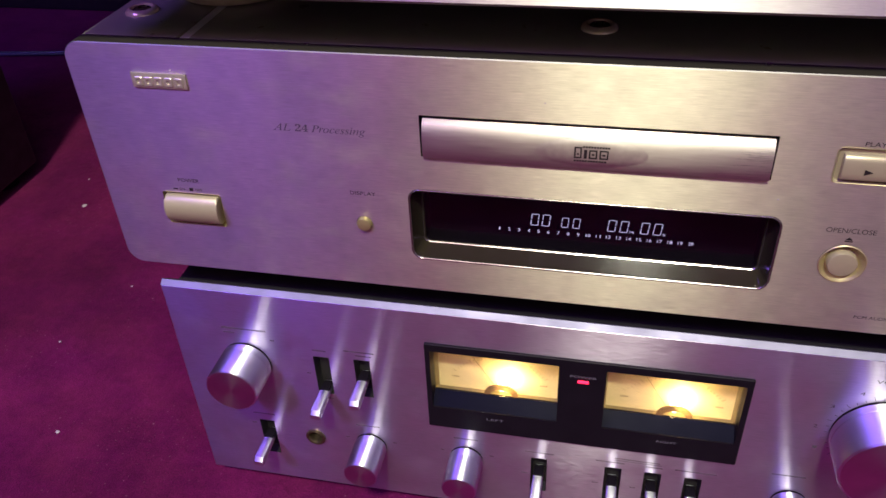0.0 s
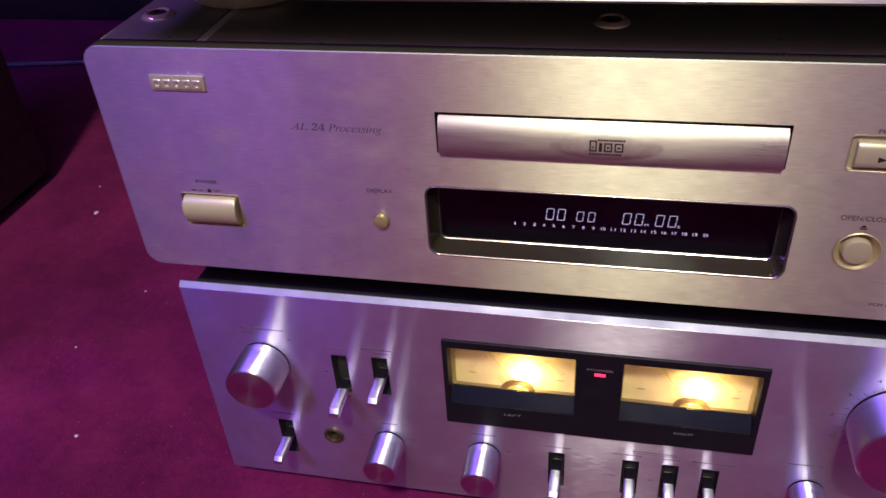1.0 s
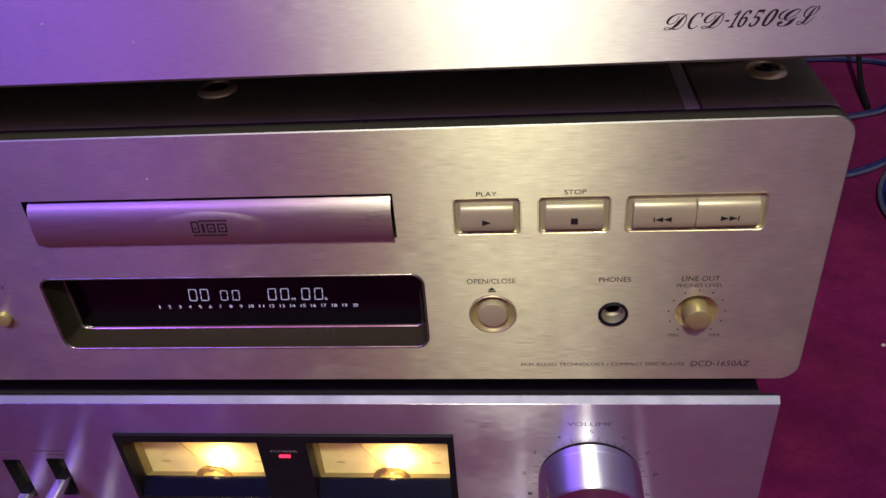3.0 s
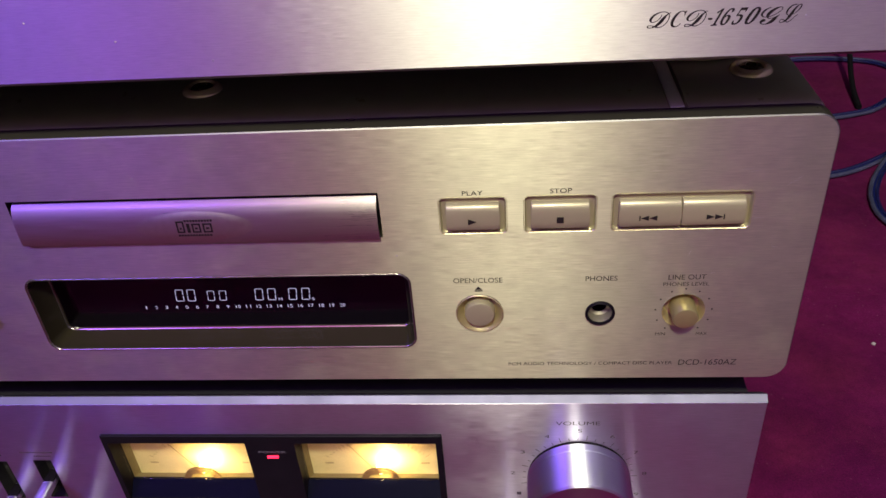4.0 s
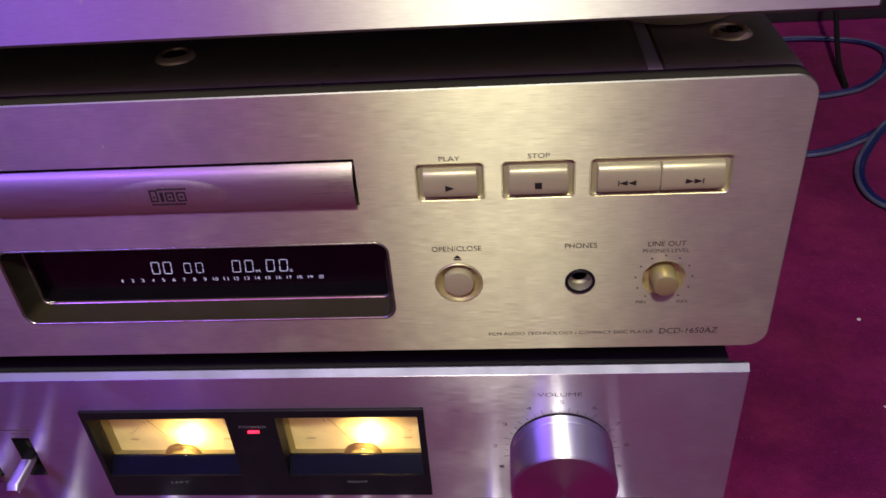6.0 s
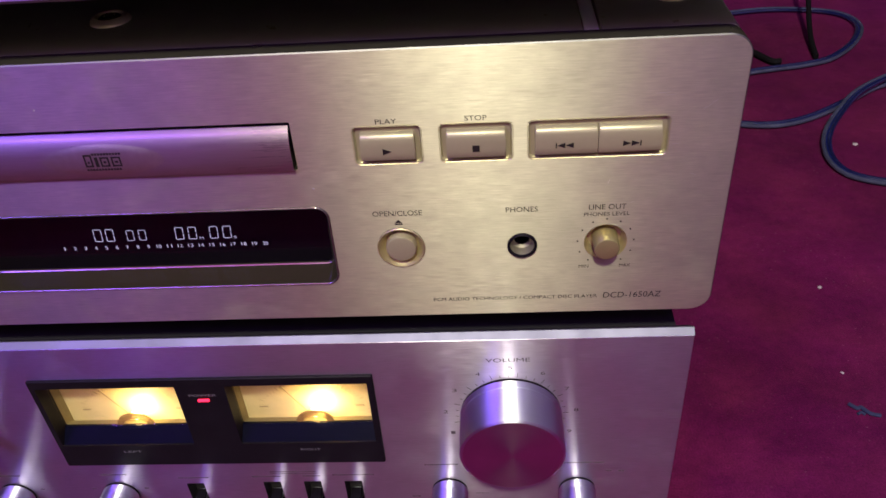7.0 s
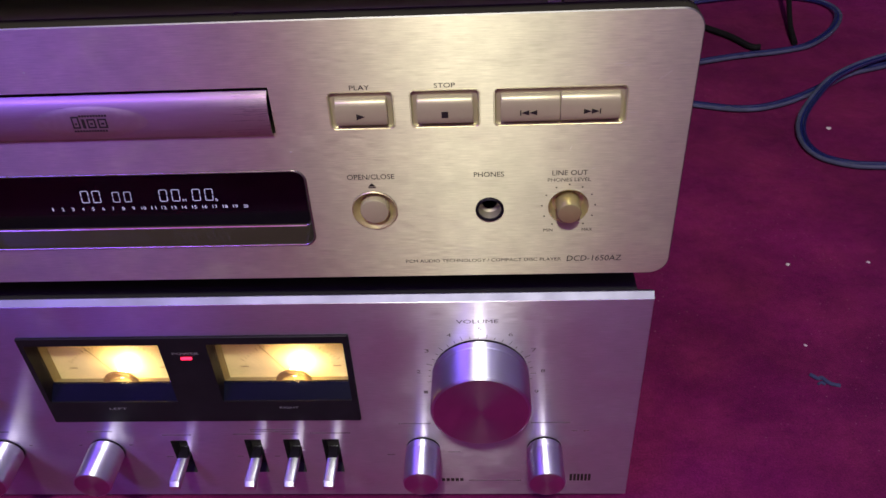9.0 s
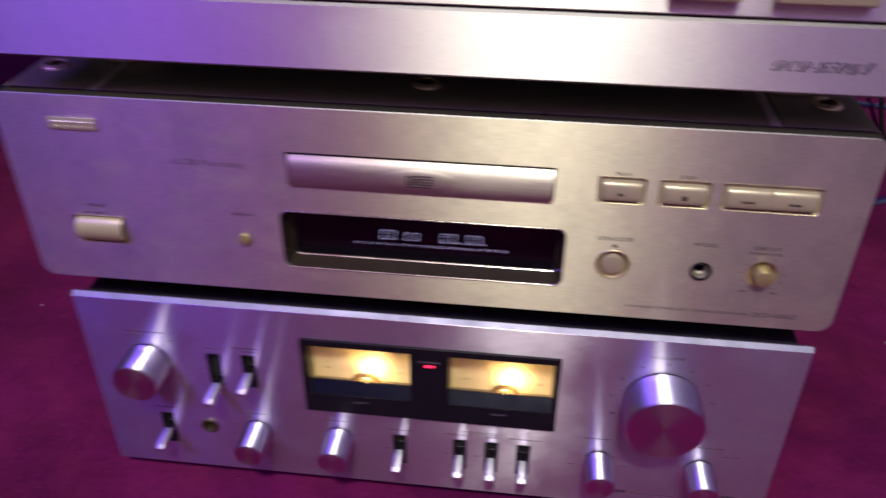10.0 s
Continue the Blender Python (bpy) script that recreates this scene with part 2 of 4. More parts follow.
def carpet_material():
    m, n, l, b = nodes_of("red_carpet")
    base = coords(n, l, (1, 1, 1))
    pile = noise_of(n, l, base, 900.0, 3.0, 0.7)
    tuft = noise_of(n, l, base, 160.0, 4.0, 0.65)
    worn = noise_of(n, l, base, 6.0, 5.0, 0.6)
    trodden = noise_of(n, l, coords(n, l, (1.0, 1.4, 1.0)), 26.0, 4.0, 0.6)
    tone = maths(n, l, "MULTIPLY", ranged(n, l, pile, 0.70, 1.28), maths(n, l, "MULTIPLY", ranged(n, l, tuft, 0.86, 1.14), maths(n, l, "MULTIPLY", ranged(n, l, trodden, 0.86, 1.14), ranged(n, l, worn, 0.62, 1.36))))
    # dust in the trodden patches turns the dye paler
    hue = n.new("ShaderNodeMix")
    hue.data_type = "RGBA"
    hue.inputs["A"].default_value, hue.inputs["B"].default_value = (0.089, 0.0046, 0.048, 1), (0.119, 0.0092, 0.052, 1)
    l.new(ranged(n, l, noise_of(n, l, base, 15.0, 6.0, 0.65), 0.0, 1.0, 0.42, 0.68), hue.inputs["Factor"])
    # fine pale dust caught in the pile, thicker in some places than in others
    dust = n.new("ShaderNodeMix")
    dust.data_type = "RGBA"
    dust.inputs["B"].default_value = (0.26, 0.11, 0.17, 1)
    specks = ranged(n, l, noise_of(n, l, base, 520.0, 1.0, 0.4), 0.0, 1.0, 0.70, 0.78)
    l.new(maths(n, l, "MULTIPLY", specks, ranged(n, l, noise_of(n, l, base, 9.0, 3.0), 0.0, 0.8, 0.45, 0.65)), dust.inputs["Factor"])
    l.new(hue.outputs["Result"], dust.inputs["A"])
    dyed = n.new("ShaderNodeVectorMath")
    dyed.operation = "SCALE"
    l.new(dust.outputs["Result"], dyed.inputs[0])
    l.new(tone, dyed.inputs["Scale"])
    l.new(dyed.outputs[0], b.inputs["Base Color"])
    b.inputs["Roughness"].default_value = 0.95
    b.inputs["Specular IOR Level"].default_value = 0.04
    b.inputs["Sheen Weight"].default_value = 0.08
    b.inputs["Sheen Tint"].default_value = (1.0, 0.25, 0.7, 1)
    bp = n.new("ShaderNodeBump")
    bp.inputs["Strength"].default_value, bp.inputs["Distance"].default_value = 0.45, 0.002
    l.new(maths(n, l, "ADD", pile, maths(n, l, "MULTIPLY", tuft, 1.5)), bp.inputs["Height"])
    l.new(bp.outputs[0], b.inputs["Normal"])
    return m


CARPET = carpet_material()


# ---- building helpers ----
def mesh_of(name, bm, material, smooth=35.0):
    bmesh.ops.recalc_face_normals(bm, faces=bm.faces[:])
    me = bpy.data.meshes.new(name)
    bm.to_mesh(me)
    bm.free()
    me.materials.append(material)
    if smooth:
        me.shade_smooth()
        me.set_sharp_from_angle(angle=radians(smooth))
    return me


def part(name, bm, material, parent, label="", at=(0, 0, 0), smooth=35.0):
    """one mesh object under a thing or a part; the mesh is written about the point at, in world metres"""
    me = bm if isinstance(bm, bpy.types.Mesh) else mesh_of(name, bm, material, smooth)
    if isinstance(bm, bpy.types.Mesh) and not me.materials:
        me.materials.append(material)
    ob = new(name, me)
    ob.parent = parent
    here = Vector((0, 0, 0))
    up = parent
    while up is not None:
        here += up.location
        up = up.parent
    ob.location = Vector(at) - here
    if label:
        tagged(ob, label)
    return ob


def thing(name, at, label, category, group="", kind=""):
    ob = new(name)
    ob.location = at
    ob.empty_display_size = 0.02
    return tagged(ob, label, category, group, kind)


def box(x0, x1, y0, y1, z0, z1, bevel=0.0, segments=2, bm=None):
    bm = bm or bmesh.new()
    made = bmesh.ops.create_cube(bm, size=1.0)["verts"]
    for v in made:
        v.co = Vector(((x0 + x1) / 2 + v.co.x * (x1 - x0), (y0 + y1) / 2 + v.co.y * (y1 - y0), (z0 + z1) / 2 + v.co.z * (z1 - z0)))
    if bevel:
        edges = list({e for v in made for e in v.link_edges})
        bmesh.ops.bevel(bm, geom=edges, offset=bevel, segments=segments, affect="EDGES", profile=0.5)
    return bm


def round_rect(x0, x1, z0, z1, r, n=7):
    pts = []
    for cx, cz, a in ((x1 - r, z1 - r, 0), (x0 + r, z1 - r, 90), (x0 + r, z0 + r, 180), (x1 - r, z0 + r, 270)):
        for i in range(n + 1):
            t = radians(a + 90 * i / n)
            pts.append((cx + r * math.cos(t), cz + r * math.sin(t)))
    return pts


def ring(cx, cz, r, n=40):
    return [(cx + r * math.cos(2 * math.pi * i / n), cz + r * math.sin(2 * math.pi * i / n)) for i in range(n)]


def loop(bm, pts, y):
    return [bm.verts.new((x, y, z)) for x, z in pts]


def strip(bm, a, b):
    k = len(a)
    for i in range(k):
        bm.faces.new((a[i], a[(i + 1) % k], b[(i + 1) % k], b[i]))


def plate(rect, holes, y0, y1, chamfer=0.0006):
    """an upright plate with front y0, back y1, rounded corners, a chamfered rim and holes that go through; rect: x0 x1 z0 z1 r"""
    x0, x1, z0, z1, r = rect
    bm = bmesh.new()
    c = chamfer
    front = loop(bm, round_rect(x0 + c, x1 - c, z0 + c, z1 - c, max(r - c, 0.0002)), y0)
    rim = loop(bm, round_rect(x0, x1, z0, z1, max(r, 0.0002 + c)), y0 + c)
    back = loop(bm, round_rect(x0, x1, z0, z1, max(r, 0.0002 + c)), y1)
    loops = [front]
    for h in holes:
        a = loop(bm, h, y0)
        strip(bm, a, loop(bm, h, y1))
        loops.append(a)
    edges = []
    for a in loops:
        for i in range(len(a)):
            e = bm.edges.get((a[i], a[(i + 1) % len(a)])) or bm.edges.new((a[i], a[(i + 1) % len(a)]))
            edges.append(e)
    bmesh.ops.triangle_fill(bm, edges=edges, use_beauty=True, normal=(0, -1, 0))
    strip(bm, front, rim)
    strip(bm, rim, back)
    return bm


def tray(outer, inner, y0, y1, floor=True):
    """the lining of a recess: from the outline outer at y0 back to inner at y1, with or without a back"""
    bm = bmesh.new()
    a, b = loop(bm, outer, y0), loop(bm, inner, y1)
    strip(bm, a, b)
    if floor:
        bm.faces.new(b)
    return bm


def lathe(profile, n=56, axis="y", bm=None):
    """profile: radius, height pairs from the base outwards, turned about the axis through the origin; y runs towards the viewer as minus"""
    bm = bm or bmesh.new()
    rows = []
    for r, h in profile:
        if r < 1e-6:
            rows.append([bm.verts.new((0, h, 0) if axis == "y" else (0, 0, h))])
        else:
            pts = [(r * math.cos(2 * math.pi * i / n), r * math.sin(2 * math.pi * i / n)) for i in range(n)]
            rows.append([bm.verts.new((p, h, q) if axis == "y" else (p, q, h)) for p, q in pts])
    for a, b in zip(rows, rows[1:]):
        if len(a) == 1 and len(b) == 1:
            continue
        for i in range(n):
            j = (i + 1) % n
            if len(a) == 1:
                bm.faces.new((a[0], b[i], b[j]))
            elif len(b) == 1:
                bm.faces.new((a[i], a[j], b[0]))
            else:
                bm.faces.new((a[i], a[j], b[j], b[i]))
    return bm


def prism_x(profile, x0, x1, bevel=0.0, bm=None):
    """a closed y, z profile drawn along x, its ends rounded off"""
    bm = bm or bmesh.new()
    a = [bm.verts.new((x0, y, z)) for y, z in profile]
    b = [bm.verts.new((x1, y, z)) for y, z in profile]
    fa, fb = bm.faces.new(a), bm.faces.new(b)
    strip(bm, a, b)
    if bevel:
        bmesh.ops.bevel(bm, geom=list(fa.edges) + list(fb.edges), offset=bevel, segments=3, affect="EDGES", profile=0.5, clamp_overlap=True)
    return bm


def letters(name, body, x0, x1, z0, z1, y, material, parent, shear=0.0, thick=0.00006, bold=0.0):
    """writing that fills the given box on an upright face at y"""
    cu = bpy.data.curves.new(name, "FONT")
    cu.body, cu.shear, cu.extrude, cu.resolution_u, cu.offset = body, shear, 0.0, 3, bold
    tmp = bpy.data.objects.new(name, cu)
    me = bpy.data.meshes.new_from_object(tmp)
    bpy.data.objects.remove(tmp)
    bpy.data.curves.remove(cu)
    xs, ys = [v.co.x for v in me.vertices], [v.co.y for v in me.vertices]
    sx, sz = (x1 - x0) / (max(xs) - min(xs)), (z1 - z0) / (max(ys) - min(ys))
    bm = bmesh.new()
    bm.from_mesh(me)
    bpy.data.meshes.remove(me)
    ax, az = min(xs), min(ys)
    for v in bm.verts:
        v.co = Vector(((v.co.x - ax) * sx - (x1 - x0) / 2, 0.0, (v.co.y - az) * sz - (z1 - z0) / 2))
    for f in bm.faces:
        f.smooth = False
    return part(name, bm, material, parent, at=((x0 + x1) / 2, y - thick, (z0 + z1) / 2), smooth=0)


def styled(text, capital, small=0):
    """the same characters in one of the alphabets of the built-in font: capital and small are its first letters"""
    out = ""
    for ch in text:
        if ch.isdigit():
            out += chr(0x1D7CE + int(ch))
        elif ch.isupper():
            out += chr(capital + ord(ch) - 65)
        elif ch.islower() and small:
            out += chr(small + ord(ch) - 97)
        else:
            out += ch
    return out


def bar(name, x0, x1, z0, z1, y, material, parent, thick=0.00008):
    return part(name, box(x0, x1, y - thick, y, z0, z1), material, parent, smooth=0)


def bars(parent, x0, x1, z, h, y, material, seed, name="worn_lettering"):
    """a line of writing too small to read: short bars with gaps between"""
    rnd = random.Random(seed)
    bm = bmesh.new()
    x = x0
    while x < x1 - h * 0.4:
        w = min(h * rnd.uniform(0.45, 0.85), x1 - x)
        box(x, x + w, y - 0.00008, y, z - h / 2 * rnd.uniform(0.75, 1.0), z + h / 2 * rnd.uniform(0.8, 1.0), bm=bm)
        x += w + h * rnd.uniform(0.2, 0.4)
    return part(name, bm, material, parent, smooth=0)


def tube(points, radius, n=10, per=8, bm=None, offset=(0, 0, 0), side=0.0):
    """a smooth tube through the points; side moves it sideways on the floor"""
    bm = bm or bmesh.new()
    P = [Vector(p) for p in points]
    P = [P[0] * 2 - P[1]] + P + [P[-1] * 2 - P[-2]]
    line = []
    for i in range(1, len(P) - 2):
        a, b, c, d = P[i - 1:i + 3]
        for k in range(per):
            t = k / per
            line.append(0.5 * ((2 * b) + (c - a) * t + (2 * a - 5 * b + 4 * c - d) * t * t + (3 * b - 3 * c + d - a) * t ** 3))
    line.append(P[-2])
    rows = []
    for i, p in enumerate(line):
        d = (line[min(i + 1, len(line) - 1)] - line[max(i - 1, 0)]).normalized()
        s = d.cross(Vector((0, 0, 1)))
        s = s.normalized() if s.length > 1e-5 else Vector((1, 0, 0))
        u = s.cross(d).normalized()
        q = p + s * side + Vector(offset)
        rows.append([bm.verts.new(q + radius * (math.cos(2 * math.pi * k / n) * s + math.sin(2 * math.pi * k / n) * u)) for k in range(n)])
    for a, b in zip(rows, rows[1:]):
        strip(bm, a, b)
    bm.faces.new(rows[0])
    bm.faces.new(rows[-1])
    return bm


# ---- the room ----
X0, X1, Y0, Y1, TOP = -2.4, 1.3, -3.3, 0.78, 3.6
floor = part("floor", box(X0 - 0.1, X1 + 0.1, Y0 - 0.1, Y1 + 0.1, -0.06, 0.0), CARPET, None, smooth=0)
tagged(floor, "deep red short-pile carpet with bits of lint", "carpet", kind="structure")
# side walls, front wall and ceiling are unseen, toned to bounce light
for nm, b6, mat, lab in (
        ("wall_back", (X0 - 0.1, X1 + 0.1, Y1, Y1 + 0.1, 0, TOP), WALL, "dark plum wall behind the stack"),
        ("wall_front", (X0 - 0.1, X1 + 0.1, Y0 - 0.1, Y0, 0, TOP), FRONT_WALL, "unseen wall added, its tone set for bounced light"),
        ("wall_left", (X0 - 0.1, X0, Y0, Y1, 0, TOP), TINTED_WALL, "unseen wall added, its tone set for bounced light"),
        ("wall_right", (X1, X1 + 0.1, Y0, Y1, 0, TOP), BOUNCE_WALL, "unseen wall added, its tone set for bounced light")):
    tagged(part(nm, box(*b6), mat, None, smooth=0), lab, "wall", kind="structure")
tagged(part("ceiling", box(X0 - 0.1, X1 + 0.1, Y0 - 0.1, Y1 + 0.1, TOP, TOP + 0.1), TINTED_WALL, None, smooth=0), "unseen ceiling added, tinted violet for bounced light", "ceiling", kind="structure")
tagged(part("baseboard", box(X0, X1, Y1 - 0.016, Y1 - 0.002, 0.0, 0.09, 0.003), BLACK_MATT, None), "black painted skirting along the dark wall", "skirting", kind="structure")


# ---- the amplifier at the bottom of the stack ----
AX0, AX1, AZ0, AZ1, AY = -0.2080, 0.2148, 0.0122, 0.1500, 0.0040
amp = thing("stereo_amplifier", (0.0034, 0.17, 0.0), "silver brushed-metal amplifier with two lit meters, standing on red carpet", "amplifier")
SLOTS = [(-0.1280, 0.0870, 0.1130), (-0.1062, 0.0880, 0.1140), (-0.1670, 0.0325, 0.0590), (-0.0147, 0.0320, 0.0578), (0.0236, 0.0320, 0.0584), (0.0435, 0.0320, 0.0584), (0.0634, 0.0320, 0.0584)]
LEVER_Z = [0.0895, 0.1002, 0.0455, 0.0450, 0.0450, 0.0450, 0.0450]
MX0, MX1, MZ0, MZ1 = -0.0726, 0.0810, 0.0740, 0.1315
holes = [round_rect(x - 0.0043, x + 0.0043, a, b, 0.0004, 2) for x, a, b in SLOTS]
holes += [round_rect(MX0 + 0.001, MX1 - 0.001, MZ0 + 0.001, MZ1 - 0.001, 0.0005, 2), ring(-0.1390, 0.0508, 0.0045, 28)]
front = part("front_panel", plate((AX0, AX1, AZ0, AZ1, 0.0006), holes, AY, AY + 0.0062, 0.0003), SILVER, amp, "silver anodised aluminium fascia with horizontal brushing")
part("top_edge", prism_x([(AY, AZ1), (AY + 0.0024, AZ1 + 0.0024), (AY + 0.0030, AZ1 + 0.0024), (AY + 0.0030, AZ1)], AX0, AX1), EDGE, amp, "bevelled bright top edge of the fascia")
part("chassis", box(AX0 + 0.006, AX1 - 0.006, AY + 0.0264, 0.345, AZ0 + 0.002, AZ1 - 0.001, 0.0015), BLACK_MATT, amp, "black painted steel case")
part("sub_panel", box(AX0 + 0.006, AX1 - 0.006, AY + 0.0248, AY + 0.0262, AZ0 + 0.002, AZ1 - 0.001), BLACK_MATT, amp)
for sx0, sx1, sz0, sz1 in ((AX0 + 0.006, AX1 - 0.006, AZ1 - 0.003, AZ1 - 0.001), (AX0 + 0.006, AX1 - 0.006, AZ0 + 0.002, AZ0 + 0.004)):
    part("rail", box(sx0, sx1, AY + 0.0064, AY + 0.0246, sz0, sz1), BLACK_MATT, amp)
for fx in (-0.17, 0.176):
    for fy in (0.05, 0.30):
        part("foot", lathe([(0, 0), (0.017, 0), (0.018, 0.002), (0.016, AZ0 + 0.0018), (0, AZ0 + 0.0018)], 28, "z"), RUBBER, amp, at=(fx, fy, 0))

# lever switches in dark slots
lever_mesh = None
for (sx, s0, s1), lz in zip(SLOTS, LEVER_Z):
    sw = part("switch_slot", tray(round_rect(sx - 0.0042, sx + 0.0042, s0 + 0.0001, s1 - 0.0001, 0.0003, 2), round_rect(sx - 0.0034, sx + 0.0034, s0 + 0.001, s1 - 0.001, 0.0003, 2), AY - 0.0002, AY + 0.0055), SLOT, amp, "black recessed slot")
    if lever_mesh is None:
        bm = bmesh.new()
        rows = []
        for y, w, h, dz in ((0.0050, 0.0026, 0.0020, 0.0), (-0.0020, 0.0027, 0.0021, 0.0), (-0.0120, 0.0029, 0.0023, -0.0002), (-0.0170, 0.0030, 0.0025, -0.0004), (-0.0187, 0.0027, 0.0014, -0.0014)):
            rows.append(loop(bm, [(px, pz + dz) for px, pz in round_rect(-w, w, -h, h, min(w, h) * 0.45, 3)], y))
        for a, b in zip(rows, rows[1:]):
            strip(bm, a, b)
        bm.faces.new(rows[0])
        bm.faces.new(rows[-1])
        lever_mesh = mesh_of("lever", bm, LEVER)
        root_mesh = mesh_of("lever_root", box(-0.0026, 0.0026, -0.0030, 0.0050, -0.0022, 0.0022, 0.0006), BLACK)
    part("lever", lever_mesh, LEVER, sw, "chromed lever", at=(sx, AY, lz))
    part("lever_root", root_mesh, BLACK, sw, "black foot of the lever", at=(sx, AY, lz))

# headphone socket
jack = part("headphone_socket", lathe([(0.0056, 0.0002), (0.0056, -0.0010), (0.0050, -0.0014), (0.0040, -0.0010), (0.0034, 0.0004), (0.0032, 0.012), (0, 0.012)], 32), BRASS, amp, "dull brass socket ring", at=(-0.1390, AY, 0.0508))
part("socket_hole", lathe([(0.0031, 0.0035), (0, 0.0035)], 24), BLACK, jack, at=(-0.1390, AY, 0.0508))


def knob(name, x, z, r, length, parent):
    k = part(name, lathe([(r * 0.98, -0.0012), (r, -0.0016), (r, -0.0050), (r * 0.985, -0.0053), (r * 0.985, -0.0057), (r, -0.0060), (r, -length + r * 0.06), (r * 0.985, -length + r * 0.025), (r * 0.94, -length)], 72), TURNED, parent, "turned bright aluminium knob", at=(x, AY, z))
    part("cap", lathe([(r * 0.94, -length), (r * 0.5, -length - 0.00006), (0, -length - 0.0001)], 72), KNOB_FACE, k, "spun aluminium face", at=(x, AY, z))
    part("collar", lathe([(r - 0.0003, 0.0002), (r - 0.0003, -0.0007), (r * 0.96, -0.0012), (r * 0.9, -0.0012)], 56), BLACK, k, "black ring behind the knob", at=(x, AY, z))
    return k


knob("speaker_knob", -0.1698, 0.1034, 0.0136, 0.0218, amp)
knob("bass_knob", -0.1070, 0.0504, 0.0090, 0.0220, amp)
knob("treble_knob", -0.0537, 0.0505, 0.0091, 0.0220, amp)
knob("volume_knob", 0.1400, 0.1050, 0.0224, 0.0236, amp)
knob("balance_knob", 0.1100, 0.0512, 0.0087, 0.0220, amp)
knob("function_knob", 0.1710, 0.0510, 0.0088, 0.0220, amp)

# volume scale
letters("volume_lettering", "VOLUME", 0.1298, 0.1484, 0.1370, 0.1392, AY, INK_SOFT, front)
for i, ch in enumerate("123456789"):
    a = radians(204.7 - i * 28.7)
    tx, tz = 0.1400 + 0.0288 * math.cos(a), 0.1048 + 0.0288 * math.sin(a)
    letters("scale_number", ch, tx - 0.0010, tx + 0.0010, tz - 0.0010, tz + 0.0010, AY, INK_SOFT, front)
for i in range(29):
    a = radians(219 - i * 9.1)
    r0, r1 = 0.0230, 0.0256 if i % 3 == 0 else 0.0243
    bm = box(-0.00012, 0.00012, -0.00008, 0, r0, r1)
    bmesh.ops.rotate(bm, verts=bm.verts[:], cent=(0, 0, 0), matrix=Matrix.Rotation(-(a - math.pi / 2), 3, "Y"))
    part("scale_tick", bm, INK_SOFT, front, at=(0.1400, AY, 0.1048), smooth=0)

# small worn lettering over the controls
for i, (x0, x1, z, h) in enumerate((
        (-0.1800, -0.1560, 0.1262, 0.0014), (-0.1795, -0.1735, 0.1232, 0.0011), (-0.1545, -0.1520, 0.1205, 0.0011), (-0.1320, -0.1245, 0.1172, 0.0013), (-0.1150, -0.0990, 0.1192, 0.0013),
        (-0.1090, -0.1010, 0.1168, 0.0012), (-0.1370, -0.1350, 0.1005, 0.0010), (-0.1320, -0.1240, 0.0835, 0.0012), (-0.1740, -0.1610, 0.0642, 0.0013), (-0.1760, -0.1735, 0.0560, 0.0010),
        (-0.1140, -0.1010, 0.0652, 0.0013), (-0.1210, -0.1190, 0.0545, 0.0010), (-0.0940, -0.0920, 0.0545, 0.0010), (-0.0600, -0.0470, 0.0652, 0.0013), (-0.0675, -0.0655, 0.0545, 0.0010),
        (-0.0410, -0.0390, 0.0545, 0.0010), (-0.0220, -0.0070, 0.0622, 0.0011), (-0.0240, -0.0205, 0.0450, 0.0009), (0.0145, 0.0290, 0.0626, 0.0011), (0.0240, 0.0460, 0.0660, 0.0010), (0.0135, 0.0165, 0.0450, 0.0009),
        (0.0330, 0.0360, 0.0450, 0.0009), (0.0395, 0.0480, 0.0626, 0.0011), (0.0540, 0.0740, 0.0632, 0.0012), (0.0990, 0.1150, 0.0700, 0.0013), (0.0915, 0.0955, 0.0460, 0.0010), (0.1225, 0.1290, 0.0480, 0.0009),
        (0.1640, 0.1830, 0.0702, 0.0013), (0.1840, 0.1870, 0.0640, 0.0010), (0.1900, 0.1925, 0.0640, 0.0010), (0.1325, 0.1600, 0.0244, 0.0014))):
    bars(front, x0, x1, z, h * 0.72, AY, INK_SOFT, i)
for k in range(5):
    bar("maker_mark", 0.1183 + k * 0.0024, 0.1200 + k * 0.0024, 0.0238, 0.0262, AY, INK, front)
for k in range(6):
    bar("model_mark", 0.1848 + k * 0.0019, 0.1861 + k * 0.0019, 0.0240, 0.0295, AY, INK, front)
bar("rule_line", 0.0240, 0.0470, 0.0645, 0.0647, AY, INK, front)

# meter bezel with two windows
W = [(-0.0700, -0.0068), (0.0155, 0.0782)]
WZ0, WZ1, BY = 0.0886, 0.1270, 0.0026
bezel = part("meter_bezel", plate((MX0, MX1, MZ0, MZ1, 0.0006), [round_rect(a, b, WZ0, WZ1, 0.0006, 2) for a, b in W], BY, 0.0110, 0.0003), BLACK, amp, "black plastic bezel round the two meters")
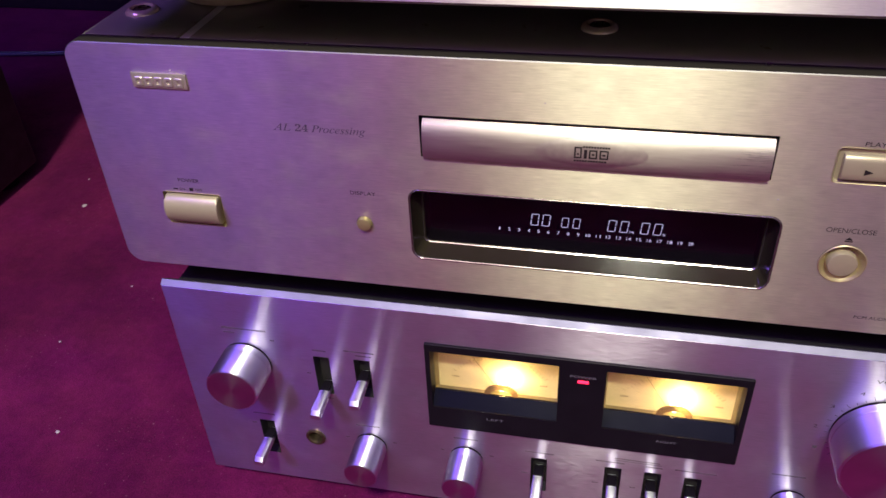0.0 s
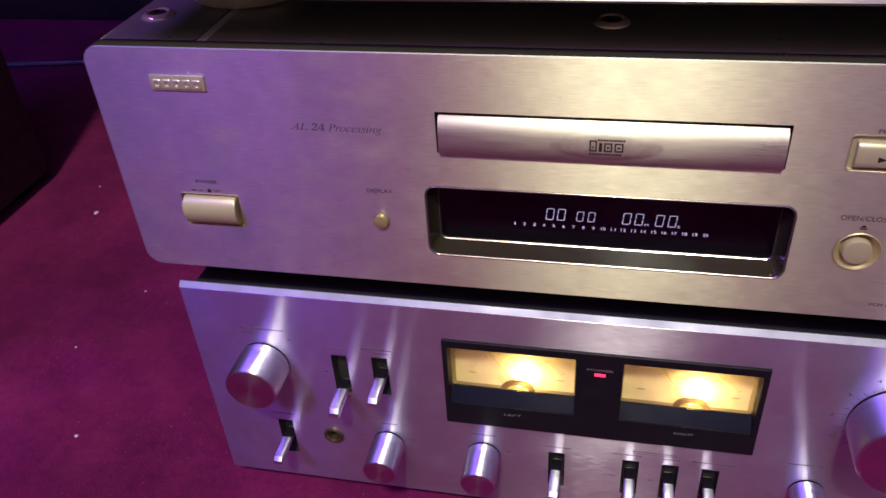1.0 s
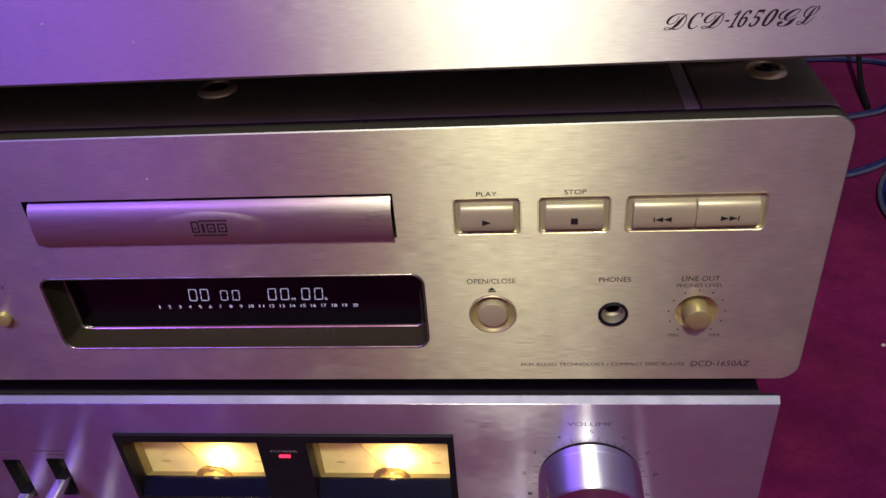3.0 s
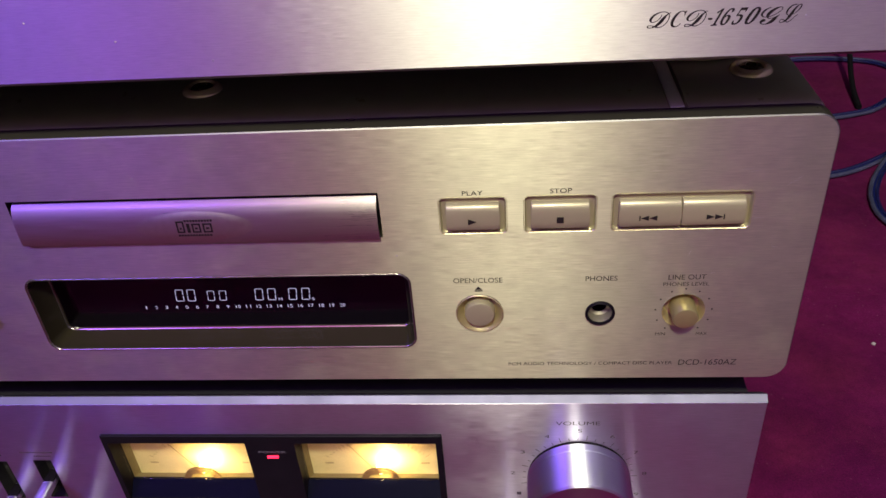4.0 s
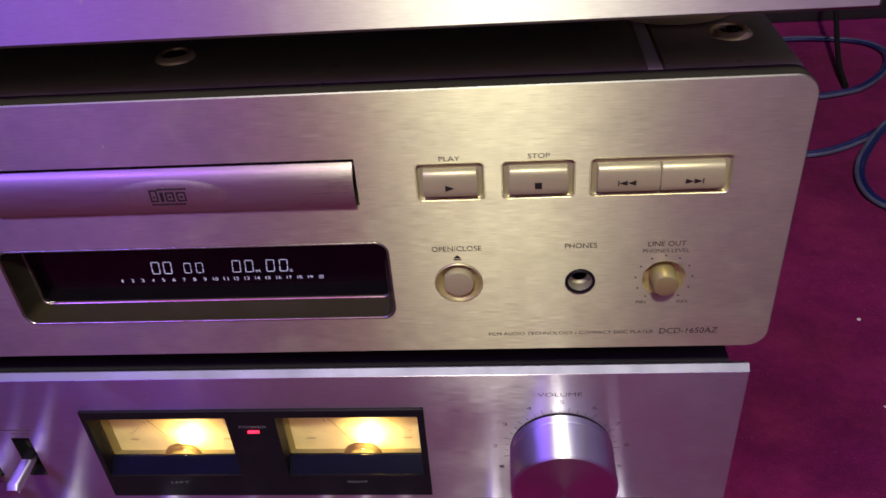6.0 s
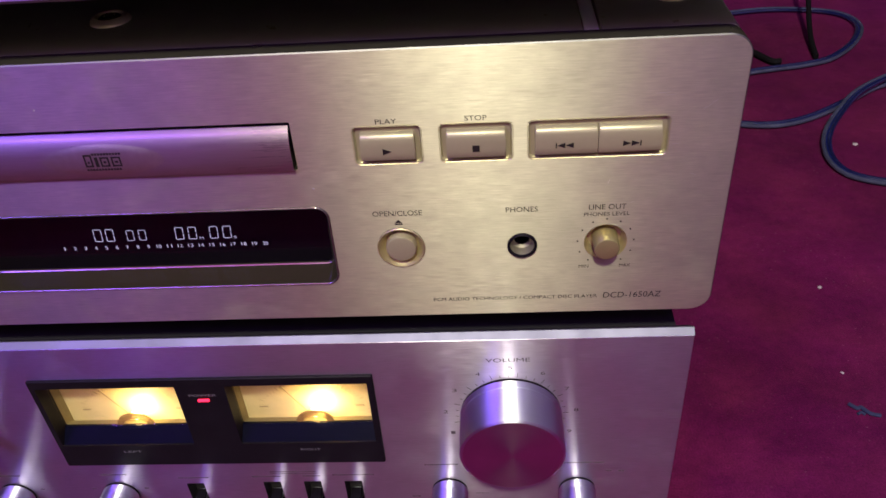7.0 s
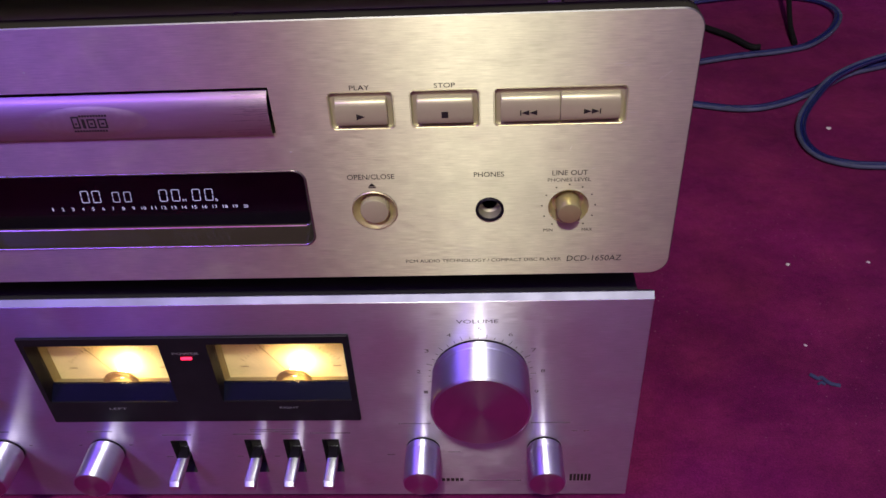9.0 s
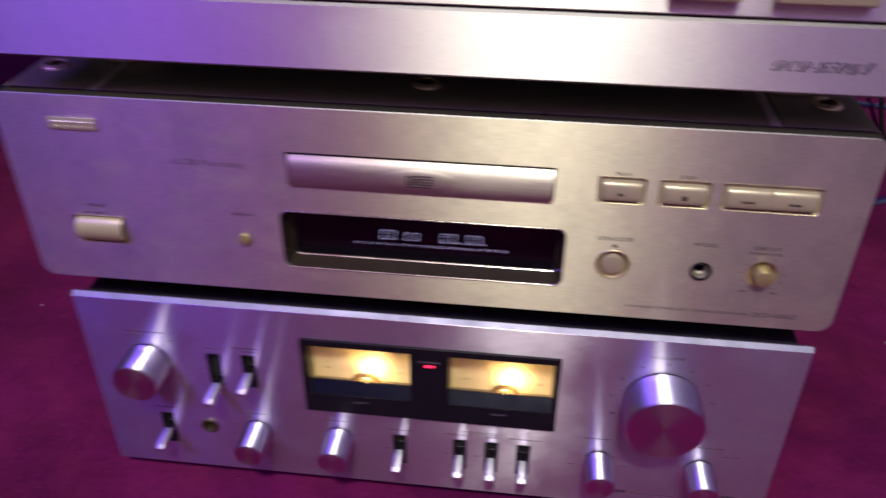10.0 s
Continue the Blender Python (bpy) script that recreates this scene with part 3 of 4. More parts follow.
for wx0, wx1 in W:
    part("ledge", prism_x([(BY + 0.0004, WZ0 - 0.0004), (0.0108, WZ0 - 0.0004), (0.0108, 0.0944), (0.0100, 0.0944)], wx0, wx1), BLACK_GLOSS, bezel, "glossy black sloping ledge")
    cx = wx0 + 0.0332
    bm = box(wx0 - 0.001, wx1 + 0.001, 0.0160, 0.0166, 0.0905, WZ1 + 0.006)
    meter = part("meter", bm, CREAM, bezel, "cream meter card lit from within by a small bulb", smooth=0)
    part("meter_well", tray(round_rect(wx0, wx1, 0.0940, WZ1 + 0.001, 0.0005, 2), round_rect(wx0 + 0.001, wx1 - 0.001, 0.0915, WZ1 + 0.005, 0.0005, 2), 0.0112, 0.0158, False), WELL, meter, "olive-brown side walls of the meter", smooth=0)
    part("window_pane", box(wx0 + 0.0002, wx1 - 0.0002, 0.0094, 0.0099, 0.0946, WZ1 - 0.0003), CLEAR, meter, "clear plastic window", smooth=0).visible_shadow = False
    # scale arc, needle and the hub cover in front of the bulb
    arc = bmesh.new()
    for k in range(26):
        a = radians(142 - k * 4.1)
        h = 0.0022 if k % 5 == 0 else 0.0012
        b1 = box(-0.00012, 0.00012, 0.0156, 0.0158, 0.0290, 0.0290 + h)
        bmesh.ops.rotate(b1, verts=b1.verts[:], cent=(0, 0.0157, 0), matrix=Matrix.Rotation(-(a - math.pi / 2), 3, "Y"))
        for v in b1.verts:
            v.co += Vector((cx, 0, 0.0850))
        tmp = bpy.data.meshes.new("tmp")
        b1.to_mesh(tmp)
        b1.free()
        arc.from_mesh(tmp)
        bpy.data.meshes.remove(tmp)
    part("scale_marks", arc, BROWN_INK, meter, smooth=0)
    for k, (bx0, bx1, bz) in enumerate(((-0.0170, -0.0090, 0.1190), (0.0080, 0.0160, 0.1190), (-0.0255, -0.0215, 0.0990), (0.0200, 0.0245, 0.0990))):
        bars(meter, cx + bx0, cx + bx1, bz, 0.0011, 0.0159, BROWN_INK, 80 + k, "scale_lettering")
    needle = box(-0.00013, 0.00013, 0.0146, 0.0148, 0.004, 0.0330)
    bmesh.ops.rotate(needle, verts=needle.verts[:], cent=(0, 0.0147, 0), matrix=Matrix.Rotation(radians(-31), 3, "Y"))
    part("needle", needle, BROWN_INK, meter, "thin resting needle", at=(cx + 0.001, 0, 0.0900), smooth=0)
    hub = bmesh.new()
    inner, outer = [], []
    for k in range(17):
        a = math.pi * k / 16
        outer.append((0.0088 * math.cos(a), 0.0072 * math.sin(a)))
        inner.append((0.0058 * math.cos(a), 0.0038 * math.sin(a)))
    for y0, y1 in ((0.0103, 0.0112),):
        A, B = loop(hub, outer + inner[::-1], y0), loop(hub, outer + inner[::-1], y1)
        strip(hub, A, B)
        for k in range(16):
            for Q in (A, B):
                hub.faces.new((Q[k], Q[k + 1], Q[32 - k], Q[33 - k]))
    part("hub_cover", hub, HUB, meter, "brown hub cover", at=(cx + 0.001, 0, 0.0942))
    part("bulb", lathe([(0, -0.0026), (0.0016, -0.0021), (0.0022, -0.0008), (0.0022, 0.0012), (0, 0.0018)], 20, "z"), BULB, meter, "glowing warm bulb", at=(cx + 0.0010, 0.0142, 0.0970))
    data = bpy.data.lights.new("meter_lamp", "SPOT")
    data.spot_size, data.spot_blend = radians(176), 0.25
    data.energy, data.color, data.shadow_soft_size = 0.078, (1.0, 0.74, 0.33), 0.004
    lamp = new("meter_lamp", data)
    lamp.matrix_world = look((cx + 0.0042, 0.0108, 0.1005), (cx + 0.0042, 0.0160, 0.1005))
    tagged(lamp, "small warm bulb inside the meter", "lamp")
part("power_led", box(0.0022, 0.0074, BY - 0.0009, BY, 0.1181, 0.1194, 0.0003), RED_LED, bezel, "lit red power indicator")
letters("power_lettering", "POWER", -0.0014, 0.0110, 0.1208, 0.1222, BY, INK_PALE, bezel)
letters("left_lettering", "LEFT", -0.0420, -0.0332, 0.0834, 0.0848, BY, INK_PALE, bezel)
letters("right_lettering", "RIGHT", 0.0424, 0.0518, 0.0834, 0.0848, BY, INK_PALE, bezel)


# ---- the champagne disc player on the amplifier ----
PX0, PX1, PZ0, PZ1 = -0.2170, 0.2170, 0.1678, 0.2800
cd = thing("disc_player", (0.0, 0.17, AZ1 - 0.001), "champagne-gold disc player with lit display, standing on the silver amplifier", "disc player", "stacked players")
DR = (-0.0670, 0.0676, 0.2372, 0.2556)
DS = (-0.0735, 0.0753, 0.1856, 0.2208)
PUSH = [(0.0884, 0.1114), (0.1177, 0.1420), (0.1474, 0.1937)]
OC, PH, LO = (0.1005, 0.2018), (0.1452, 0.2013), (0.1755, 0.2018)
holes = [round_rect(*DR, 0.0003, 2), round_rect(*DS, 0.0048, 6), round_rect(-0.1890, -0.1608, 0.1932, 0.2102, 0.0012, 4)]
holes += [round_rect(a, b, 0.2384, 0.2526, 0.0016, 4) for a, b in PUSH]
holes += [ring(*OC, 0.0090, 40), ring(*PH, 0.0050, 32), ring(*LO, 0.0078, 40), ring(-0.0943, 0.2018, 0.0036, 28)]
face = part("front_panel", plate((PX0, PX1, PZ0, PZ1, 0.0078), holes, 0.0, 0.0078, 0.0004), CHAMPAGNE, cd, "champagne anodised fascia with horizontal brushing and faint smudges")

# near-black for the sides of both fascias: their shade put into the colour
SHADED_SIDE = plain("fascia_side_shade", (0.034, 0.031, 0.022), 0.32, 0.0, 0.1, 60, 0.0, 0.4)
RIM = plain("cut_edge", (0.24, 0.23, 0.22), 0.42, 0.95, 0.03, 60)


def rim_and_sides(ob):
    """the narrow chamfer gets its own metal, the sides a colour darkened for shade"""
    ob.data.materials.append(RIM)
    ob.data.materials.append(SHADED_SIDE)
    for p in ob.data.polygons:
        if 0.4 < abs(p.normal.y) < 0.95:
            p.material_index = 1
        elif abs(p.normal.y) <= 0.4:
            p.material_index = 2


rim_and_sides(face)

# case: a bronze cover with two channels pressed along it
prof = [(PX0 + 0.002, PZ0 + 0.004), (PX0 + 0.002, 0.2772), (PX0 + 0.0032, 0.2786), (-0.1708, 0.2786), (-0.1704, 0.2770), (-0.1654, 0.2770), (-0.1650, 0.2786), (0.1654, 0.2786), (0.1658, 0.2770), (0.1712, 0.2770), (0.1716, 0.2786), (PX1 - 0.0032, 0.2786), (PX1 - 0.002, 0.2772), (PX1 - 0.002, PZ0 + 0.004)]
bm = bmesh.new()
rows = []
for y, d in ((0.0080, 0.0022), (0.0090, 0.0010), (0.0104, 0.0003), (0.0124, 0.0), (0.340, 0.0)):
    rows.append(loop(bm, [(x, z - d if z > 0.25 else z) for x, z in prof], y))
for a, b in zip(rows, rows[1:]):
    strip(bm, a, b)
bm.faces.new(rows[-1])
part("top_cover", bm, COVER, cd, "dark bronze steel cover with pressed channels", smooth=20)
# each channel floor is made paler than the cover by a thin strip
for gx in (-0.1679, 0.1685):
    part("cover_strip", box(gx - 0.0024, gx + 0.0024, 0.0130, 0.330, 0.2771, 0.2780, 0.0004), STRIP, cd, "paler strip along the channel floor")
for fx in (-0.165, 0.165):
    for fy in (0.06, 0.29):
        part("foot", lathe([(0, 0), (0.021, 0), (0.022, 0.003), (0.021, PZ0 + 0.0042 - AZ1 + 0.001), (0, PZ0 + 0.0042 - AZ1 + 0.001)], 32, "z"), BLACK, cd, at=(fx, fy, AZ1 - 0.001))
washer = screw = None
for wx in (-0.2010, -0.0006, 0.1980):
    bmw = washer or mesh_of("washer", lathe([(0.0074, 0), (0.0073, 0.0006), (0.0066, 0.0015), (0.0058, 0.0020), (0.0052, 0.0021), (0.0047, 0.0018), (0.0044, 0.0011), (0.0042, 0.0003)], 40, "z"), SCREW)
    washer = bmw
    w = part("cup_washer", bmw, SCREW, cd, "polished gold cup washer", at=(wx, 0.0392, 0.2786))
    if screw is None:
        bm = lathe([(0.0044, 0.0006), (0.0042, 0.0012), (0.0036, 0.0017), (0.0028, 0.0020), (0.0021, 0.0020)], 30, "z")
        hexa = [bm.verts.new((0.0019 * math.cos(math.pi * i / 3), 0.0019 * math.sin(math.pi * i / 3), 0.0020)) for i in range(6)]
        deep = [bm.verts.new((0.0019 * math.cos(math.pi * i / 3), 0.0019 * math.sin(math.pi * i / 3), 0.0008)) for i in range(6)]
        strip(bm, hexa, deep)
        bm.faces.new(deep)
        screw = mesh_of("screw", bm, SCREW_HEAD)
    part("screw", screw, SCREW_HEAD, w, "dark socket screw", at=(wx, 0.0392, 0.2786))

# badge with five raised marks, its lettering not drawn
badge = part("badge", box(-0.1882, -0.1637, -0.0008, -0.0001, 0.2612, 0.2680, 0.0003), BADGE, cd, "small raised pale gold badge")
for k in range(5):
    x = -0.1868 + k * 0.0045
    part("badge_mark", plate((x, x + 0.0036, 0.2622, 0.2662, 0.0007), [round_rect(x + 0.0010, x + 0.0026, 0.2632, 0.2652, 0.0004, 3)], -0.0013, -0.0007, 0.0002), BADGE, badge)

letters("processing_lettering", styled("AL 24 Processing", 0x1D434, 0x1D44E), -0.1294, -0.0896, 0.2440, 0.2484, 0.0, INK_SOFT, face, 0.1)
# power key
keyp = [(0.0060, 0.1944), (0.0060, 0.2090)] + [(-0.0006 - 0.0036 * math.sin(math.pi * k / 16) ** 0.7, 0.2088 - 0.0142 * k / 16) for k in range(17)]
part("power_key", prism_x(keyp, -0.1878, -0.1622, 0.0008), BUTTON, cd, "broad convex champagne power key")
part("key_frame", tray(round_rect(-0.1890, -0.1608, 0.1932, 0.2102, 0.0012, 4), round_rect(-0.1886, -0.1612, 0.1936, 0.2098, 0.0010, 4), -0.0003, 0.0062), GOLD, cd, "bright gold lining of the key opening")
letters("power_lettering", "POWER", -0.1797, -0.1695, 0.2158, 0.2176, 0.0, INK, face)
bar("on_mark", -0.1830, -0.1808, 0.2116, 0.2122, 0.0, INK, face)
bar("off_mark", -0.1752, -0.1734, 0.2112, 0.2128, 0.0, INK, face)
letters("on_lettering", "ON", -0.1800, -0.1774, 0.2113, 0.2126, 0.0, INK, face)
letters("off_lettering", "OFF", -0.1724, -0.1690, 0.2113, 0.2126, 0.0, INK, face)
letters("display_lettering", "DISPLAY", -0.0993, -0.0880, 0.2162, 0.2180, 0.0, INK, face)
part("display_button", lathe([(0.0034, 0.004), (0.0034, -0.0010), (0.0030, -0.0018), (0.0018, -0.0022), (0, -0.0023)], 32), KNOB_GOLD, cd, "small round gold button", at=(-0.0943, 0, 0.2018))

# disc drawer
slot = part("drawer_opening", tray(round_rect(DR[0], DR[1], DR[2], DR[3], 0.0003, 2), round_rect(DR[0], DR[1], DR[2], DR[3], 0.0003, 2), 0.0078, 0.030), BLACK, cd, "dark slot of the disc drawer")
ZB, ZT = DR[2] + 0.0004, DR[3] - 0.0018


def bulge(z):
    """the drawer front: almost upright below, rolling back towards its top"""
    v = min(1.0, max(0.0, (z - ZB) / (ZT - ZB)))
    return -0.0022 + 0.0010 * v ** 2 + 0.0026 * v ** 8 + 0.0005 * (1 - v) ** 6


def on_plaque(x, z):
    rho = min(1.0, math.hypot(x / 0.0215, (z - PLZ) / 0.0060))
    return bulge(z) + (-0.0025 - bulge(z)) * 0.35 * (1 - rho ** 5) - 0.00003


PLX, PLZ = 0.0008, 0.2446
dp = [(0.018, ZB)] + [(bulge(ZB + (ZT - ZB) * k / 20), ZB + (ZT - ZB) * k / 20) for k in range(21)] + [(0.018, ZT)]
drawer = part("disc_drawer", prism_x(dp, DR[0] + 0.0012, DR[1] - 0.0009, 0.0), DRAWER, cd, "satin champagne drawer front with a gentle bulge")
lens = bmesh.new()
rows = []
for k in range(9):
    rho = max(k / 8, 0.001)
    cur = []
    for i in range(48):
        a = 2 * math.pi * i / 48
        px, pz = 0.0215 * rho * math.cos(a), PLZ + 0.0060 * rho * math.sin(a)
        cur.append(lens.verts.new((px, on_plaque(px, pz), pz - PLZ)))
    rows.append(cur)
lens.faces.new(rows[0])
for a, b in zip(rows, rows[1:]):
    strip(lens, a, b)
oval = part("oval_plaque", lens, PLAQUE, drawer, "flat frosted oval plaque", at=(PLX, 0, PLZ))


def pressed(bm):
    """lays a flat mark on the plaque"""
    for v in bm.verts:
        v.co.y = on_plaque(v.co.x - PLX, v.co.z) - 0.00010
    return bm


# format mark drawn as plain outlined blocks
for k, (bx0, bx1) in enumerate(((-0.0056, -0.0027), (-0.0019, -0.0007), (0.0000, 0.0032), (0.0040, 0.0074))):
    bm = bmesh.new()
    w = 0.00062
    zlo, zhi = 0.2424, 0.2462 if k else 0.2472
    for q in ((bx0, bx1, zlo, zlo + w), (bx0, bx1, zhi - w, zhi), (bx0, bx0 + w, zlo, zhi), (bx1 - w, bx1, zlo, zhi)) + (((bx0 + 0.0011, bx1 - 0.0011, zlo + 0.0014, zlo + 0.0022),) if bx1 - bx0 > 0.0025 else ()):
        bm.faces.new([bm.verts.new((x, 0, z)) for x, z in ((q[0], q[2]), (q[1], q[2]), (q[1], q[3]), (q[0], q[3]))])
    part("format_mark", pressed(bm), INK, oval, smooth=0)
for x0, x1, z in ((-0.0024, 0.0078, 0.2473), (-0.0056, 0.0076, 0.2413)):
    bm = bmesh.new()
    k = 0
    while x0 + k * 0.00105 < x1 - 0.0006:
        q = x0 + k * 0.00105
        bm.faces.new([bm.verts.new((x, 0, zz)) for x, zz in ((q, z - 0.0004), (q + 0.0008, z - 0.0004), (q + 0.0008, z + 0.0004), (q, z + 0.0004))])
        k += 1
    part("format_line", pressed(bm), INK, oval, smooth=0)

# display
DI = (-0.0708, 0.0726, 0.1874, 0.2190)
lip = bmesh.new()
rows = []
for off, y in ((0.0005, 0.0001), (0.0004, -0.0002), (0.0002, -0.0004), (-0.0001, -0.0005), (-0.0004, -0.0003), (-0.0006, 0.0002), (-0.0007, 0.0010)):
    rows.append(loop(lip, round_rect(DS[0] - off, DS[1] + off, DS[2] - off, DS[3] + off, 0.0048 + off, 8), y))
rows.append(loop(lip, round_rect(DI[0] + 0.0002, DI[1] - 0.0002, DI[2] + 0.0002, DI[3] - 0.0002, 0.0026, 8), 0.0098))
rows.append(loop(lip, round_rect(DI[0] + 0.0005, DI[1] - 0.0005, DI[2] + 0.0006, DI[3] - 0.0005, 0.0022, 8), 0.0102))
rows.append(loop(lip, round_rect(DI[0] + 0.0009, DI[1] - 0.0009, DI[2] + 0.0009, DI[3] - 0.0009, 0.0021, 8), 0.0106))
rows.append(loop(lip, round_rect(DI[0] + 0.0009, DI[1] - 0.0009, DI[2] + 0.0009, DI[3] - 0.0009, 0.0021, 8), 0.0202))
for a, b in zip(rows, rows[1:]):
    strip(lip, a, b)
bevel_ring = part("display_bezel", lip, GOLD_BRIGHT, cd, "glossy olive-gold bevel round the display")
# paler metal on lip and inner edge stands for the bevel's bright glint lines
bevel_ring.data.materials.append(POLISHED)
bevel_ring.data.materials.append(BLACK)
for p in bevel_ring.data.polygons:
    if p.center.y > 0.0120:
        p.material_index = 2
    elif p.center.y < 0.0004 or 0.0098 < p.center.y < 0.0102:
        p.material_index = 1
disp = part("display", box(DI[0] - 0.002, DI[1] + 0.002, 0.0200, 0.0215, DI[2] - 0.002, DI[3] + 0.002), BLACK, cd, "dark display with lit white figures")
part("display_glass", box(DI[0] + 0.001, DI[1] - 0.001, 0.0107, 0.0118, DI[2] + 0.001, DI[3] - 0.001), SMOKED, disp, "smoked display window", smooth=0).visible_shadow = False
GY = 0.0150


def digit(x, z, w, h, s):
    bm = bmesh.new()
    t = h * 0.056
    lean = 0.10

    def quad(a, b, c, d):
        bm.faces.new([bm.verts.new((px + lean * pz, 0, pz)) for px, pz in (a, b, c, d)])
    g = t * 0.75
    quad((g, 0), (w - g, 0), (w - t, t), (t, t))
    quad((t, h - t), (w - t, h - t), (w - g, h), (g, h))
    for x0, x1 in ((0, t), (w, w - t)):
        quad((x0, g), (x1, t), (x1, h / 2 - g), (x0, h / 2 - g))
        quad((x0, h / 2 + g), (x1, h / 2 + g), (x1, h - t), (x0, h - g))
    return part("figure", bm, s, disp, at=(x, GY, z), smooth=0)


for x in (-0.0236, -0.0187):
    digit(x, 0.1977, 0.0034, 0.0060, DIGIT)
for x in (-0.0103, -0.0054):
    digit(x, 0.1978, 0.0030, 0.0051, DIGIT)
for x in (0.0094, 0.0146, 0.0232, 0.0285):
    digit(x, 0.1977, 0.0034, 0.0059, DIGIT)
letters("minute_mark", "M", 0.0190, 0.0206, 0.1975, 0.1988, GY, DIGIT_DIM, disp)
letters("second_mark", "S", 0.0326, 0.0338, 0.1975, 0.1988, GY, DIGIT_DIM, disp)
for k in range(20):
    cx = -0.0371 + k * 0.0818 / 19
    w = 0.0005 if k == 0 else 0.0011 if k < 9 else 0.0020
    letters("track_number", str(k + 1), cx - w / 2, cx + w / 2, 0.1939, 0.1955, GY, DIGIT_DIM, disp)


# transport keys
def push_key(x0, x1, divided=False):
    t = part("key_opening", tray(round_rect(x0, x1, 0.2384, 0.2526, 0.0016, 4), round_rect(x0 + 0.0006, x1 - 0.0006, 0.2388, 0.2522, 0.0014, 4), -0.0002, 0.0011), BUTTON, cd, "gold well of the key opening")
    part("opening_rim", tray(round_rect(x0 - 0.0004, x1 + 0.0004, 0.2380, 0.2530, 0.0020, 4), round_rect(x0 + 0.0003, x1 - 0.0003, 0.2387, 0.2523, 0.0014, 4), -0.0002, 0.0006, False), GOLD, t, "bright bevelled rim of the opening")
    kp = [(0.0010, 0.2399), (0.0010, 0.2504), (0.0004, 0.2503), (-0.0006, 0.2499), (-0.0013, 0.2492), (-0.0017, 0.2480), (-0.0018, 0.2460), (-0.0019, 0.2430), (-0.0018, 0.2412), (-0.0014, 0.2404), (-0.0006, 0.2400)]
    cuts = [(x0 + 0.0022, x1 - 0.0022)] if not divided else [(x0 + 0.0022, (x0 + x1) / 2 - 0.0001), ((x0 + x1) / 2 + 0.0001, x1 - 0.0022)]
    return [part("push_key", prism_x(kp, a, b, 0.0009), BUTTON, t, "rounded champagne push key") for a, b in cuts]


def sign(parent, shapes, y=-0.00198):
    bm = bmesh.new()
    for pts in shapes:
        a = [bm.verts.new((x, y - 0.00007, z)) for x, z in pts]
        b = [bm.verts.new((x, y, z)) for x, z in pts]
        bm.faces.new(a)
        strip(bm, a, b)
    return part("key_sign", bm, INK, parent, smooth=0)


def tri(x0, x1, z, h):
    return [(x0, z - h / 2), (x1, z), (x0, z + h / 2)]


def rect(x0, x1, z0, z1):
    return [(x0, z0), (x1, z0), (x1, z1), (x0, z1)]


KZ = 0.2440
play, = push_key(*PUSH[0])
stop, = push_key(*PUSH[1])
back, ahead = push_key(*PUSH[2], True)
sign(play, [tri(0.0982, 0.1012, KZ, 0.0024)])
sign(stop, [rect(0.1286, 0.1310, KZ - 0.0012, KZ + 0.0012)])
sign(back, [rect(0.1564, 0.1568, KZ - 0.0010, KZ + 0.0010), tri(0.1596, 0.1569, KZ, 0.0020), tri(0.1624, 0.1597, KZ, 0.0020)])
sign(ahead, [tri(0.1787, 0.1814, KZ, 0.0020), tri(0.1815, 0.1842, KZ, 0.0020), rect(0.1843, 0.1847, KZ - 0.0010, KZ + 0.0010)])
letters("play_lettering", "PLAY", 0.0965, 0.1036, 0.2536, 0.2554, 0.0, INK, face)
letters("stop_lettering", "STOP", 0.1263, 0.1337, 0.2537, 0.2555, 0.0, INK, face)

# open and close button in a dished ring
ocb = part("open_button", lathe([(0.0090, -0.0003), (0.0086, -0.0006), (0.0082, 0.0003), (0.0062, 0.0030), (0.0055, 0.0032)], 56), GOLD, cd, "dished gold ring round the button", at=(OC[0], 0, OC[1]))
part("button_cap", lathe([(0.0057, 0.0036), (0.0056, -0.0006), (0.0053, -0.0011), (0.0046, -0.0013), (0, -0.0011)], 48), BUTTON, ocb, "champagne cap", at=(OC[0], 0, OC[1]))
letters("open_lettering", "OPEN/CLOSE", 0.0914, 0.1094, 0.2162, 0.2184, 0.0, INK, face)
sign(ocb, [[(0.0991, 0.2130), (0.1019, 0.2130), (0.1005, 0.2144)], rect(0.0991, 0.1019, 0.2122, 0.2127)], 0.0)

# headphone socket
hs = part("headphone_socket", lathe([(0.0055, 0.0), (0.0055, -0.0006), (0.0050, -0.0010), (0.0046, -0.0008), (0.0044, 0.0002)], 40), BLACK, cd, "black ring of the socket", at=(PH[0], 0, PH[1]))
part("socket_sleeve", lathe([(0.0046, 0.0002), (0.0043, -0.0002), (0.0040, 0.0006), (0.0038, 0.0034), (0.0030, 0.0040), (0.0028, 0.0044)], 36), SLEEVE, hs, "brass sleeve", at=(PH[0], 0, PH[1]))
part("socket_hole", lathe([(0.0029, 0.0042), (0.0028, 0.0120), (0, 0.0120)], 30), BLACK, hs, at=(PH[0], 0, PH[1]))
letters("phones_lettering", "PHONES", 0.1394, 0.1508, 0.2162, 0.2184, 0.0, INK, face)

# level knob in its round well
well = part("level_knob", lathe([(0.0078, -0.0002), (0.0075, 0.0004), (0.0060, 0.0036), (0, 0.0040)], 44), GOLD, cd, "gold well of the level knob", at=(LO[0], 0, LO[1]))
